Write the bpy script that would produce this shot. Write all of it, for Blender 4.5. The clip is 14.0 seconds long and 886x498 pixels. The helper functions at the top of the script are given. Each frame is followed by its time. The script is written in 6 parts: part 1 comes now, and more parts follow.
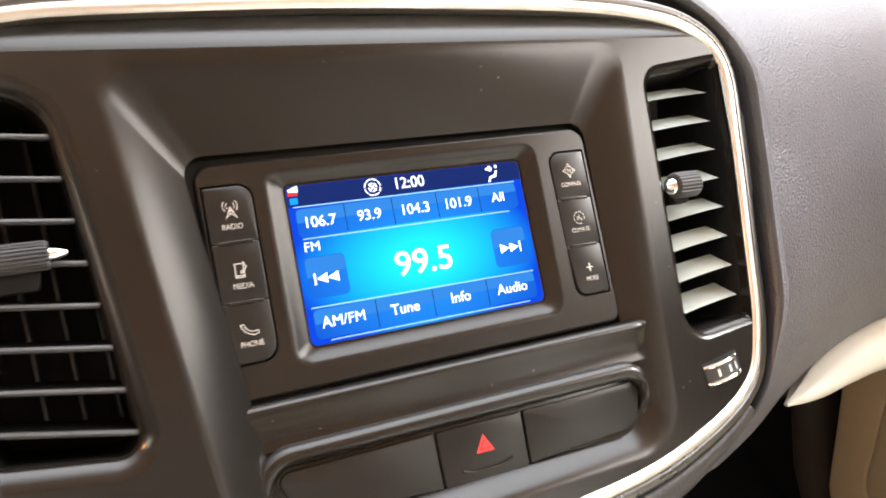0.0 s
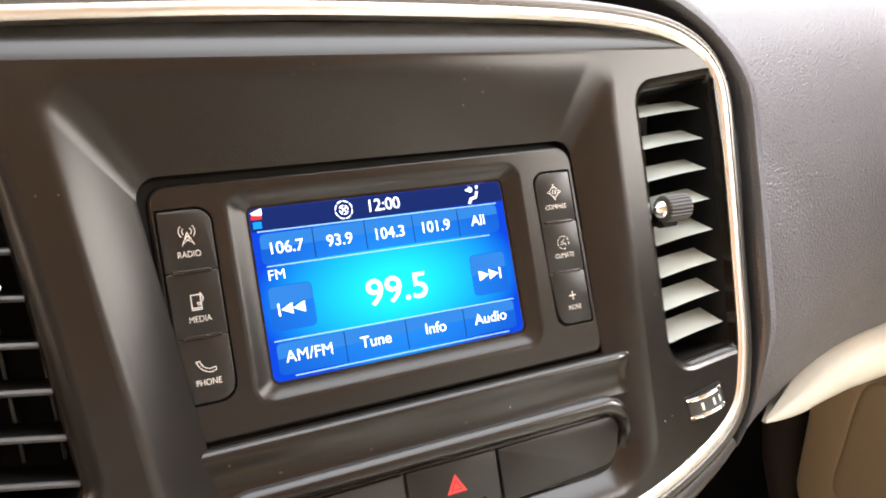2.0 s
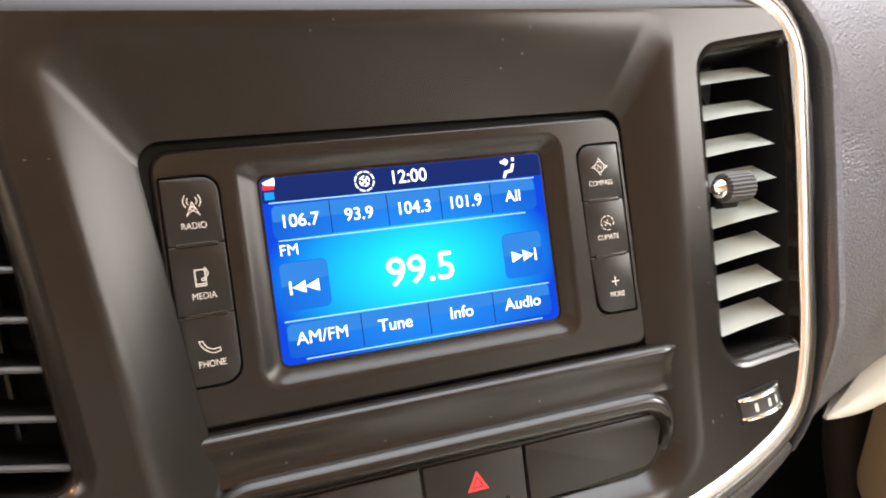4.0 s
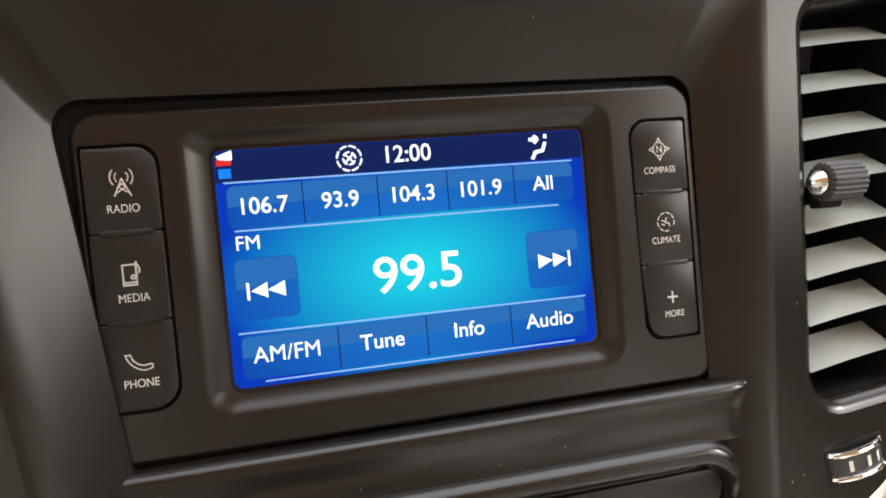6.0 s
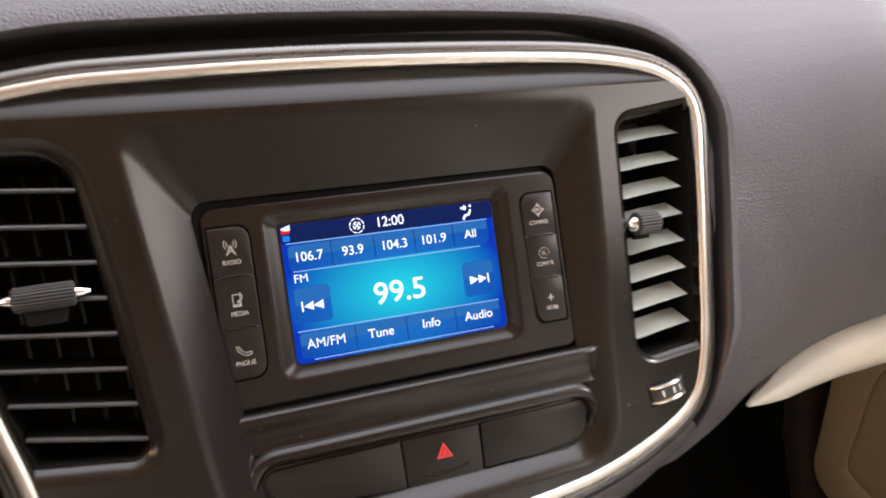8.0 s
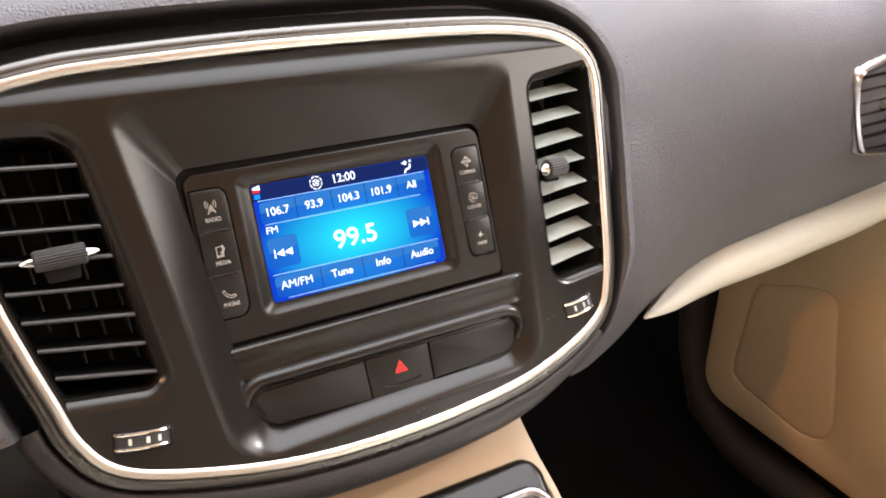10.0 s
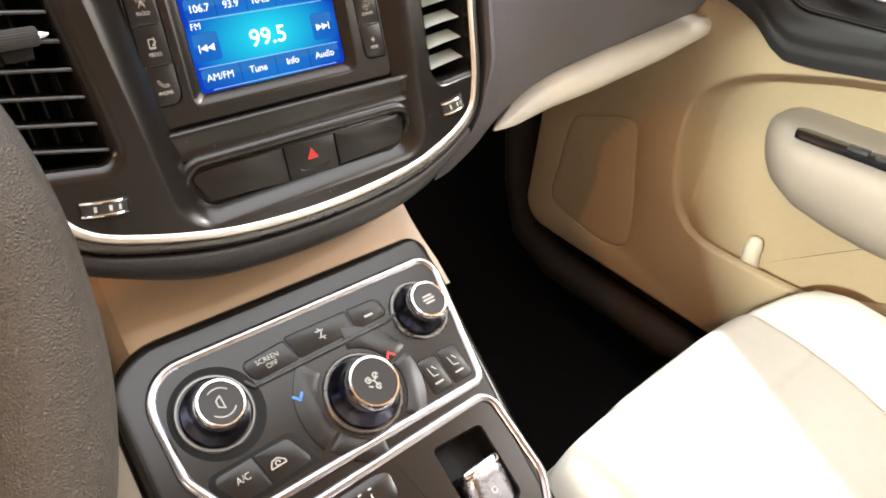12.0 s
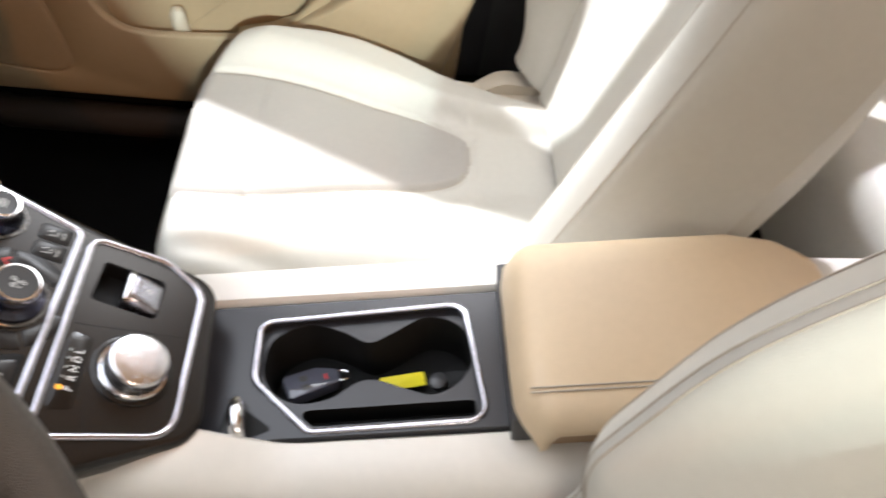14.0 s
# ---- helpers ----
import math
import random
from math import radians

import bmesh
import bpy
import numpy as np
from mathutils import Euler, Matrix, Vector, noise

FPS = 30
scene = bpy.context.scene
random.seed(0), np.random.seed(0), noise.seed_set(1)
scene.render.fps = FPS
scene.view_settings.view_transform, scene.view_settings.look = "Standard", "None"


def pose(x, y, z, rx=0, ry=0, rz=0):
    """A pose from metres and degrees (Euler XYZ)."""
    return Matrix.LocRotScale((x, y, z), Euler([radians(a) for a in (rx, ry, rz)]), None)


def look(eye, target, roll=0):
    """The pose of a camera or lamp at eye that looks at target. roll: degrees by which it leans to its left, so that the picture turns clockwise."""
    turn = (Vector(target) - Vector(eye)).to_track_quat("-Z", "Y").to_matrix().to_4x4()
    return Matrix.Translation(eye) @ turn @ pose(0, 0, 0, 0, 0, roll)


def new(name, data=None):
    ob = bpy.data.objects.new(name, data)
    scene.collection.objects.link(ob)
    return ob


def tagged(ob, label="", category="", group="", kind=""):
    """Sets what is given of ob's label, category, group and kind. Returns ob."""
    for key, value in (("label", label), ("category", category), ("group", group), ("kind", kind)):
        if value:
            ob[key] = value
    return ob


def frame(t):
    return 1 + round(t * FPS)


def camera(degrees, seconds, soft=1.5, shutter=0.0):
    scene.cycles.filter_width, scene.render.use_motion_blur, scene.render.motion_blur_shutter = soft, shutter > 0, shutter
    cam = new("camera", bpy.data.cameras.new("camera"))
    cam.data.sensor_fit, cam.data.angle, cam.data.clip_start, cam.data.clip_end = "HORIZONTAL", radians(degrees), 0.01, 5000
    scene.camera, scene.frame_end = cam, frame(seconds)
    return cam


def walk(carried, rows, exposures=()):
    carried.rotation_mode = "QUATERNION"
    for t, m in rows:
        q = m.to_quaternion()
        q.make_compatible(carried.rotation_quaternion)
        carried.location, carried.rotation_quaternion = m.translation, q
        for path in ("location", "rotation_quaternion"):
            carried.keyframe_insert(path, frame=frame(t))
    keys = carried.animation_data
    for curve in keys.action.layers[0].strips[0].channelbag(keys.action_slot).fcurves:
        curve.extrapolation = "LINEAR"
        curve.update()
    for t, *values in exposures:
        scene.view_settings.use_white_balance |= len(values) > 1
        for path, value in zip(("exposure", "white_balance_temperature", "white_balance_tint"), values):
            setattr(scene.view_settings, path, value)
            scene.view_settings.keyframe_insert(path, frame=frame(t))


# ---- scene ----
cam = camera(60.8, 14.0, soft=1.8, shutter=0.3)
PATH = [
    (0, (-0.109, -0.005, 0.806), (0.671, 1.766, 0.302), -2.8),
    (0.5, (-0.088, 0.034, 0.808), (0.724, 1.775, 0.253), -1.7),
    (1, (-0.085, 0.036, 0.813), (0.729, 1.768, 0.23), -1.1),
    (1.5, (-0.09, 0.027, 0.818), (0.722, 1.76, 0.238), -0.8),
    (2, (-0.098, 0.017, 0.822), (0.727, 1.743, 0.239), -0.8),
    (2.5, (-0.122, -0.028, 0.843), (0.726, 1.682, 0.244), -0.7),
    (2.7, (-0.147, -0.04, 0.853), (0.766, 1.624, 0.222), 0.3),
    (4.8, (-0.04, 0.078, 0.804), (0.475, 1.878, 0.101), -0.5),
    (5, (-0.039, 0.079, 0.805), (0.465, 1.876, 0.087), -0.3),
    (5.5, (-0.036, 0.078, 0.806), (0.457, 1.869, 0.064), -0.0),
    (6, (-0.042, 0.081, 0.807), (0.443, 1.875, 0.069), -0.0),
    (6.5, (-0.044, 0.075, 0.814), (0.455, 1.87, 0.087), 0.2),
    (7, (-0.047, 0.073, 0.819), (0.47, 1.867, 0.101), 0.1),
    (7.5, (-0.058, 0.044, 0.832), (0.489, 1.827, 0.112), -0.4),
    (8, (-0.094, -0.039, 0.859), (0.579, 1.719, 0.184), -0.9),
    (8.2, (-0.103, -0.068, 0.871), (0.571, 1.685, 0.182), -1.1),
    (10.3, (-0.151, -0.089, 0.887), (0.801, 1.448, 0.033), -1.0),
    (10.5, (-0.176, -0.092, 0.893), (0.852, 1.373, 0.002), -0.1),
    (11, (-0.226, -0.124, 0.884), (0.967, 1.133, -0.114), 4.1),
    (11.5, (-0.234, -0.135, 0.876), (0.96, 1.066, -0.188), 5.1),
    (12, (-0.23, -0.133, 0.875), (0.944, 1.056, -0.225), 4.2),
    (12.5, (-0.225, -0.115, 0.885), (0.965, 0.973, -0.298), 3.8),
    (13, (-0.253, -0.102, 0.922), (0.994, 0.618, -0.466), 2.0),
    (13.2, (-0.271, -0.097, 0.945), (0.953, 0.45, -0.539), -0.4),
    (13.4, (-0.286, -0.105, 0.961), (0.924, 0.302, -0.578), -5.4),
    (13.5, (-0.307, -0.107, 0.972), (0.909, 0.204, -0.585), -6.3),
    (13.6, (-0.333, -0.111, 0.988), (0.903, 0.112, -0.568), -5.8),
    (13.7, (-0.357, -0.121, 1.005), (0.91, 0.024, -0.536), -4.7),
    (14, (-0.381, -0.143, 1.012), (0.932, -0.282, -0.49), 5.4),
]
walk(cam, [(t, look(eye, target, roll)) for t, eye, target, roll in PATH],
     exposures=[(0, 0.60, 6500, 10), (2.5, 0.58, 6500, 10), (5.0, 0.3, 6500, 10), (6.0, -0.22, 6500, 11), (7.5, -0.28, 6500, 14), (8.2, -0.22, 6500, 14), (10.5, 0.3, 6650, 11),
                (11.0, 0.22, 6850, 10), (12.0, 0.03, 6700, 10), (13.0, -0.28, 6250, 10), (14.0, -0.65, 6100, 10)])

# ---- light ----
world = bpy.data.worlds.new("showroom_light")
scene.world = world
world.use_nodes = True
wt = world.node_tree
bg = wt.nodes["Background"]
bg.inputs["Strength"].default_value = 1.0
wco = wt.nodes.new("ShaderNodeTexCoord")
wdot = wt.nodes.new("ShaderNodeVectorMath")
wdot.operation = "DOT_PRODUCT"
wdot.inputs[1].default_value = (0.35, 0.10, 0.93)
wrp = wt.nodes.new("ShaderNodeValToRGB")
wt.links.new(wco.outputs["Generated"], wdot.inputs[0])
whalf = wt.nodes.new("ShaderNodeMath")
whalf.operation = "MULTIPLY_ADD"
whalf.inputs[1].default_value = whalf.inputs[2].default_value = 0.5
wt.links.new(wdot.outputs["Value"], whalf.inputs[0])
wt.links.new(whalf.outputs["Value"], wrp.inputs["Fac"])
wt.links.new(wrp.outputs["Color"], bg.inputs["Color"])
# hall: warm polished floor, dim walls, bright ceiling lights towards the passenger side
ramp = wrp.color_ramp
ramp.elements[0].position, ramp.elements[0].color = 0.36, (1.9, 1.02, 0.48, 1)
ramp.elements[1].position, ramp.elements[1].color = 0.98, (6.5, 6.6, 6.8, 1)
for at, color in ((0.48, (0.72, 0.53, 0.35, 1)), (0.55, (0.55, 0.48, 0.42, 1)), (0.64, (0.45, 0.40, 0.355, 1)), (0.87, (2.75, 2.62, 2.55, 1))):
    ramp.elements.new(at).color = color


def spot_lamp(name, eye, target, watts, degrees, color, size=0.05, blend=0.15):
    data = bpy.data.lights.new(name, "SPOT")
    data.energy, data.spot_size, data.spot_blend, data.color, data.shadow_soft_size = watts, radians(degrees), blend, color, size
    ob = new(name, data)
    ob.matrix_world = look(eye, target)
    return ob


def area_lamp(name, eye, target, w, h, watts, color, spread=180.0):
    data = bpy.data.lights.new(name, "AREA")
    data.spread = radians(spread)
    data.shape, data.size, data.size_y, data.energy, data.color = "RECTANGLE", w, h, watts, color
    ob = new(name, data)
    ob.matrix_world = look(eye, target)
    return ob


spot_lamp("hall_spotlight", (2.26, 2.08, 4.61), (0.655, -0.19, 0.41), 4300.0, 13.0, (0.98, 0.975, 0.98))
spot_lamp("side_spotlight", (3.85, -1.40, 3.30), (0.10, 0.20, 0.72), 350.0, 13.0, (0.95, 0.97, 1.0))
spot_lamp("rear_spotlight", (3.0, -1.60, 4.00), (0.30, -0.85, 0.35), 2800.0, 9.0, (0.96, 0.94, 1.0))
spot_lamp("warm_spotlight", (-4.0, -1.50, 3.20), (0.38, 0.28, 0.48), 260.0, 14.0, (1.0, 0.40, 0.10))
spot_lamp("cool_spotlight", (-4.50, -1.00, 2.88), (0.68, -0.035, 0.540), 2250.0, 6.2, (0.87, 1.0, 0.93), blend=0.03)
area_lamp("passenger_window_light", (0.74, -0.18, 1.09), (0.0, 0.10, 0.76), 0.66, 0.25, 4.3, (1.0, 0.92, 0.83))
# Added fill for the seat sides, set where the driver window stands
area_lamp("driver_side_fill", (-0.73, -0.60, 1.06), (0.15, -0.62, 0.50), 0.80, 0.16, 3.6, (1.0, 0.89, 0.74), spread=105.0)

# ---- materials ----
def material(name, base, rough=0.5, metal=0.0, grain=0.0, scale=600.0, cells=False, vary=0.12, vscale=9.0, spec=0.5, coat=0.0, depth=0.0006, rvar=0.06):
    """A surface with tone variation at two scales, uneven gloss and fine relief (sizes in cells per metre)."""
    m = bpy.data.materials.new(name)
    m.use_nodes = True
    nt = m.node_tree
    b = nt.nodes["Principled BSDF"]
    co = nt.nodes.new("ShaderNodeTexCoord")
    big = nt.nodes.new("ShaderNodeTexNoise")
    big.inputs["Scale"].default_value, big.inputs["Detail"].default_value = vscale, 4
    fine = nt.nodes.new("ShaderNodeTexNoise")
    fine.inputs["Scale"].default_value, fine.inputs["Detail"].default_value = vscale * 22, 3
    add = nt.nodes.new("ShaderNodeMath")
    add.operation = "MULTIPLY_ADD"
    add.inputs[1].default_value = 0.5
    nt.links.new(co.outputs["Object"], big.inputs["Vector"])
    nt.links.new(co.outputs["Object"], fine.inputs["Vector"])
    nt.links.new(fine.outputs["Fac"], add.inputs[0])
    nt.links.new(big.outputs["Fac"], add.inputs[2])
    ramp = nt.nodes.new("ShaderNodeMapRange")
    ramp.inputs["From Min"].default_value, ramp.inputs["From Max"].default_value = 0.45, 1.05
    ramp.inputs["To Min"].default_value, ramp.inputs["To Max"].default_value = 1 - vary, 1 + vary
    nt.links.new(add.outputs[0], ramp.inputs["Value"])
    mul = nt.nodes.new("ShaderNodeVectorMath")
    mul.operation = "SCALE"
    mul.inputs[0].default_value = base
    nt.links.new(ramp.outputs[0], mul.inputs["Scale"])
    nt.links.new(mul.outputs[0], b.inputs["Base Color"])
    r2 = nt.nodes.new("ShaderNodeMapRange")
    r2.inputs["From Min"].default_value, r2.inputs["From Max"].default_value = 0.45, 1.05
    r2.inputs["To Min"].default_value, r2.inputs["To Max"].default_value = max(rough - rvar, 0.02), min(rough + rvar, 1)
    nt.links.new(add.outputs[0], r2.inputs["Value"])
    nt.links.new(r2.outputs[0], b.inputs["Roughness"])
    b.inputs["Metallic"].default_value = metal
    b.inputs["Specular IOR Level"].default_value = spec
    b.inputs["Coat Weight"].default_value = coat
    if grain:
        if cells:
            g = nt.nodes.new("ShaderNodeTexVoronoi")
            g.feature = "DISTANCE_TO_EDGE"
            warp = nt.nodes.new("ShaderNodeTexNoise")
            warp.inputs["Scale"].default_value = scale * 0.5
            mix = nt.nodes.new("ShaderNodeVectorMath")
            mix.operation = "MULTIPLY_ADD"
            mix.inputs[1].default_value = (0.9 / scale,) * 3
            nt.links.new(co.outputs["Object"], warp.inputs["Vector"])
            nt.links.new(warp.outputs["Color"], mix.inputs[0])
            nt.links.new(co.outputs["Object"], mix.inputs[2])
            nt.links.new(mix.outputs[0], g.inputs["Vector"])
            out = g.outputs["Distance"]
        else:
            g = nt.nodes.new("ShaderNodeTexNoise")
            g.inputs["Detail"].default_value = 3
            nt.links.new(co.outputs["Object"], g.inputs["Vector"])
            out = g.outputs["Fac"]
        g.inputs["Scale"].default_value = scale
        bump = nt.nodes.new("ShaderNodeBump")
        bump.inputs["Strength"].default_value, bump.inputs["Distance"].default_value = grain, depth
        nt.links.new(out, bump.inputs["Height"])
        nt.links.new(bump.outputs[0], b.inputs["Normal"])
    return m


def glow(name, color, strength=1.0):
    m = bpy.data.materials.new(name)
    m.use_nodes = True
    nt = m.node_tree
    nt.nodes.remove(nt.nodes["Principled BSDF"])
    e = nt.nodes.new("ShaderNodeEmission")
    e.inputs["Color"].default_value, e.inputs["Strength"].default_value = (*color, 1), strength
    nt.links.new(e.outputs[0], nt.nodes["Material Output"].inputs["Surface"])
    return m


def display_glow(name, edge, core, centre, radius, strength):
    """A lit display, brighter and greener round its middle."""
    m = glow(name, edge, strength)
    nt = m.node_tree
    e = [n for n in nt.nodes if n.type == "EMISSION"][0]
    co = nt.nodes.new("ShaderNodeTexCoord")
    mp = nt.nodes.new("ShaderNodeMapping")
    mp.inputs["Location"].default_value = (-centre[0] / radius[0], -centre[1] / radius[1], 0)
    mp.inputs["Scale"].default_value = (1 / radius[0], 1 / radius[1], 0)
    gr = nt.nodes.new("ShaderNodeTexGradient")
    gr.gradient_type = "SPHERICAL"
    mix = nt.nodes.new("ShaderNodeMix")
    mix.data_type = "RGBA"
    mix.inputs[6].default_value, mix.inputs[7].default_value = (*edge, 1), (*core, 1)
    nt.links.new(co.outputs["Object"], mp.inputs["Vector"])
    nt.links.new(mp.outputs[0], gr.inputs["Vector"])
    nt.links.new(gr.outputs["Fac"], mix.inputs[0])
    nt.links.new(mix.outputs[2], e.inputs["Color"])
    return m


SATIN = material("satin_black_plastic", (0.009, 0.0072, 0.006), 0.225, vary=0.08, vscale=5, rvar=0.015, spec=0.40)
BEZEL = material("smooth_black_plastic", (0.009, 0.0075, 0.0064), 0.235, vary=0.08, vscale=5, rvar=0.015, spec=0.42)
KEYMAT = material("matte_black_key", (0.0085, 0.0075, 0.007), 0.34, vary=0.08, vscale=5, rvar=0.015, spec=0.42)
RING = material("knob_ring_chrome", (0.85, 0.85, 0.87), 0.11, metal=1.0, vary=0.03)
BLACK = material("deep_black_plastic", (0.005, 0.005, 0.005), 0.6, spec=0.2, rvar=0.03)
# Pale grey puts the lamp sheen on the black right slats into their colour
SLAT = material("slat_sheen_and_mark_grey", (0.54, 0.57, 0.535), 0.27, vary=0.0, rvar=0.0)
SLATD = material("black_vent_plastic", (0.026, 0.026, 0.027), 0.4, rvar=0.02)
SLATL = material("dark_grey_vent_plastic", (0.038, 0.038, 0.040), 0.38, rvar=0.02)
CHROME = material("satin_chrome", (0.70, 0.66, 0.62), 0.33, metal=1.0, vary=0.04, rvar=0.03)
BRIGHT = material("polished_chrome", (0.85, 0.85, 0.86), 0.07, metal=1.0, vary=0.03)
SILVER = material("silver_paint", (0.62, 0.61, 0.60), 0.38, metal=0.35, vary=0.04, rvar=0.03)
BELT = material("dark_belt_webbing", (0.012, 0.013, 0.018), 0.7, grain=0.6, scale=900, depth=0.0005)
SILLBROWN = material("dark_brown_sill_edge", (0.020, 0.013, 0.010), 0.8, grain=0.6, scale=900)
ALU = material("brushed_aluminium", (0.72, 0.72, 0.75), 0.26, metal=1.0, vary=0.05, grain=0.05, scale=1400)
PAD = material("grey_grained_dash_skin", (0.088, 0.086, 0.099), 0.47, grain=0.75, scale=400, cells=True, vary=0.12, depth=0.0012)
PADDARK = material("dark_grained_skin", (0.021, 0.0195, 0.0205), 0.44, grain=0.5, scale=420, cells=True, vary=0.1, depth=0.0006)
CUPSKIN = material("smooth_dark_console_plastic", (0.019, 0.0185, 0.0215), 0.33, grain=0.2, scale=900, vary=0.1, depth=0.0004)
RIMSKIN = material("dark_brown_grey_wheel_leather", (0.050, 0.043, 0.036), 0.43, grain=0.9, scale=820, cells=True, vary=0.2, depth=0.0007)
CREAM = material("cream_leather", (0.575, 0.556, 0.495), 0.45, grain=0.35, scale=500, cells=True, vary=0.05, vscale=5, depth=0.0005)
INSERT = material("grey_cream_perforated_leather", (0.39, 0.368, 0.33), 0.5, grain=0.5, scale=420, cells=True, vary=0.06, vscale=6, depth=0.0006)
CREAMP = material("cream_grained_plastic", (0.62, 0.56, 0.46), 0.42, grain=0.25, scale=900, vary=0.05, vscale=5, depth=0.0004)
TAN = material("tan_leather", (0.62, 0.49, 0.325), 0.42, grain=0.35, scale=500, cells=True, vary=0.06, vscale=5, depth=0.0005)
# Warm light on the cream waterfall panel is mixed into this tan
TANW = material("warm_tinted_tan_plastic", (0.37, 0.255, 0.158), 0.42, grain=0.2, scale=900, vary=0.05, vscale=5, depth=0.0004)
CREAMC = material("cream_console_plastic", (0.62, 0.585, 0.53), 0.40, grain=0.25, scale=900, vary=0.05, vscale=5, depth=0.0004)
FRAME = material("dull_satin_chrome", (0.46, 0.45, 0.49), 0.24, metal=1.0, vary=0.06, rvar=0.04)
SKIRT = material("dark_blue_grey_metal", (0.10, 0.105, 0.14), 0.22, metal=1.0, vary=0.06, rvar=0.03)
PRINTDIM = material("grey_print", (0.40, 0.39, 0.37), 0.5, vary=0.06)
# Cream door plastic with the warm shade put into its base colour
DOORSKIN = material("warm_shade_door_plastic", (0.375, 0.285, 0.180), 0.42, grain=0.25, scale=900, vary=0.06, vscale=5, depth=0.0004)
ARMSKIN = material("pinkish_cream_leather", (0.31, 0.265, 0.228), 0.45, grain=0.35, scale=500, cells=True, vary=0.06, vscale=5, depth=0.0005)
# Grille tone, the same warm shade held in the tan
TANP = material("warm_shade_grille_tan", (0.36, 0.275, 0.18), 0.6, grain=0.5, scale=1200, vary=0.08, vscale=6, depth=0.0005)
SEAM = material("beige_thread", (0.43, 0.38, 0.31), 0.7, grain=0.6, scale=1800, depth=0.0004)
CARPET = material("black_carpet", (0.008, 0.008, 0.0085), 0.95, grain=1.0, scale=1300, vary=0.3, spec=0.1, depth=0.002)
LINING = material("beige_headlining", (0.76, 0.53, 0.32), 0.9, grain=0.5, scale=900, vary=0.06)
BODY = material("dark_car_shell", (0.03, 0.03, 0.032), 0.5)
PRINT = material("white_print", (0.72, 0.70, 0.66), 0.5, vary=0.04)
KEYPRINT = material("pale_grey_key_print", (0.50, 0.48, 0.45), 0.5, vary=0.05)
RED = material("red_print", (0.65, 0.03, 0.03), 0.45, vary=0.05)
BLUE = material("blue_print", (0.05, 0.22, 0.75), 0.45, vary=0.05)
YELLOW = material("yellow_tag_plastic", (0.80, 0.72, 0.02), 0.5, vary=0.08)
GLOSS = material("glossy_black_plastic", (0.010, 0.0095, 0.012), 0.15, rvar=0.02, coat=0.2)
RUBBER = material("ribbed_grey_rubber", (0.035, 0.035, 0.037), 0.55, rvar=0.03)
GREYDARK = material("dark_satin_metal", (0.13, 0.126, 0.122), 0.28, metal=1.0, vary=0.05, rvar=0.03)
GREYMETAL = material("satin_grey_metal", (0.36, 0.36, 0.41), 0.24, metal=1.0, vary=0.05)
FOB = material("glossy_fob_plastic", (0.085, 0.09, 0.115), 0.14, coat=0.5)
DUST = material("pale_dust", (0.30, 0.28, 0.26), 0.9)
GLASS = material("screen_glass", (0.004, 0.004, 0.005), 0.08, vary=0.05)
UI = display_glow("display_field", (0.003, 0.034, 0.38), (0.010, 0.56, 0.66), (0.0, -0.0115), (0.053, 0.031), 1.5)
UITOP = glow("display_header", (0.010, 0.022, 0.12), 1.0)
UIKEY = display_glow("display_key", (0.004, 0.045, 0.30), (0.012, 0.17, 0.50), (0.0, -0.012), (0.06, 0.045), 1.6)
UIKEYLIT = glow("display_key_gloss", (0.03, 0.19, 0.58), 1.0)
UILINE = glow("display_line", (0.30, 0.55, 0.95), 1.2)
UITEXT = glow("display_text", (0.9, 0.95, 1.0), 1.6)
UIRED = glow("display_red", (0.8, 0.03, 0.03), 1.2)
UIBLUE = glow("display_blue", (0.01, 0.25, 1.0), 1.2)
AMBER = glow("amber_indicator", (1.0, 0.46, 0.05), 3.0)


# ---- mesh tools ----
MM = 0.001


def thing(name, m=None, label="", category="", group="", kind=""):
    ob = new(name)
    ob.empty_display_size = 0.02
    ob.matrix_world = m or Matrix()
    return tagged(ob, label, category, group, kind)


def part(name, bm, mat, parent, label="", sharp=38):
    bmesh.ops.recalc_face_normals(bm, faces=bm.faces)
    me = bpy.data.meshes.new(name)
    bm.to_mesh(me)
    bm.free()
    me.materials.append(mat)
    me.polygons.foreach_set("use_smooth", [True] * len(me.polygons))
    me.set_sharp_from_angle(angle=radians(sharp))
    ob = new(name, me)
    ob.parent = parent
    if label:
        ob["label"] = label
    return ob


def corners(pts, seg=6):
    """A rounded outline from corners (u, v, radius), counterclockwise."""
    P = [Vector((p[0], p[1])) for p in pts]
    if sum(a.x * b.y - b.x * a.y for a, b in zip(P, P[1:] + P[:1])) < 0:
        P, pts = P[::-1], pts[::-1]
    out = []
    n = len(P)
    for i in range(n):
        a, p, b, r = P[i - 1], P[i], P[(i + 1) % n], max(pts[i][2], 0.05)
        d1, d2 = (a - p).normalized(), (b - p).normalized()
        half = math.acos(max(-1, min(1, d1.dot(d2)))) / 2
        c = p + (d1 + d2).normalized() * (r / math.sin(half))
        s, e = p + d1 * (r / math.tan(half)) - c, p + d2 * (r / math.tan(half)) - c
        a0 = math.atan2(s.y, s.x)
        da = (math.atan2(e.y, e.x) - a0 + math.pi) % (2 * math.pi) - math.pi
        for k in range(seg + 1):
            t = a0 + da * k / seg
            out.append(c + Vector((math.cos(t), math.sin(t))) * r)
    return out


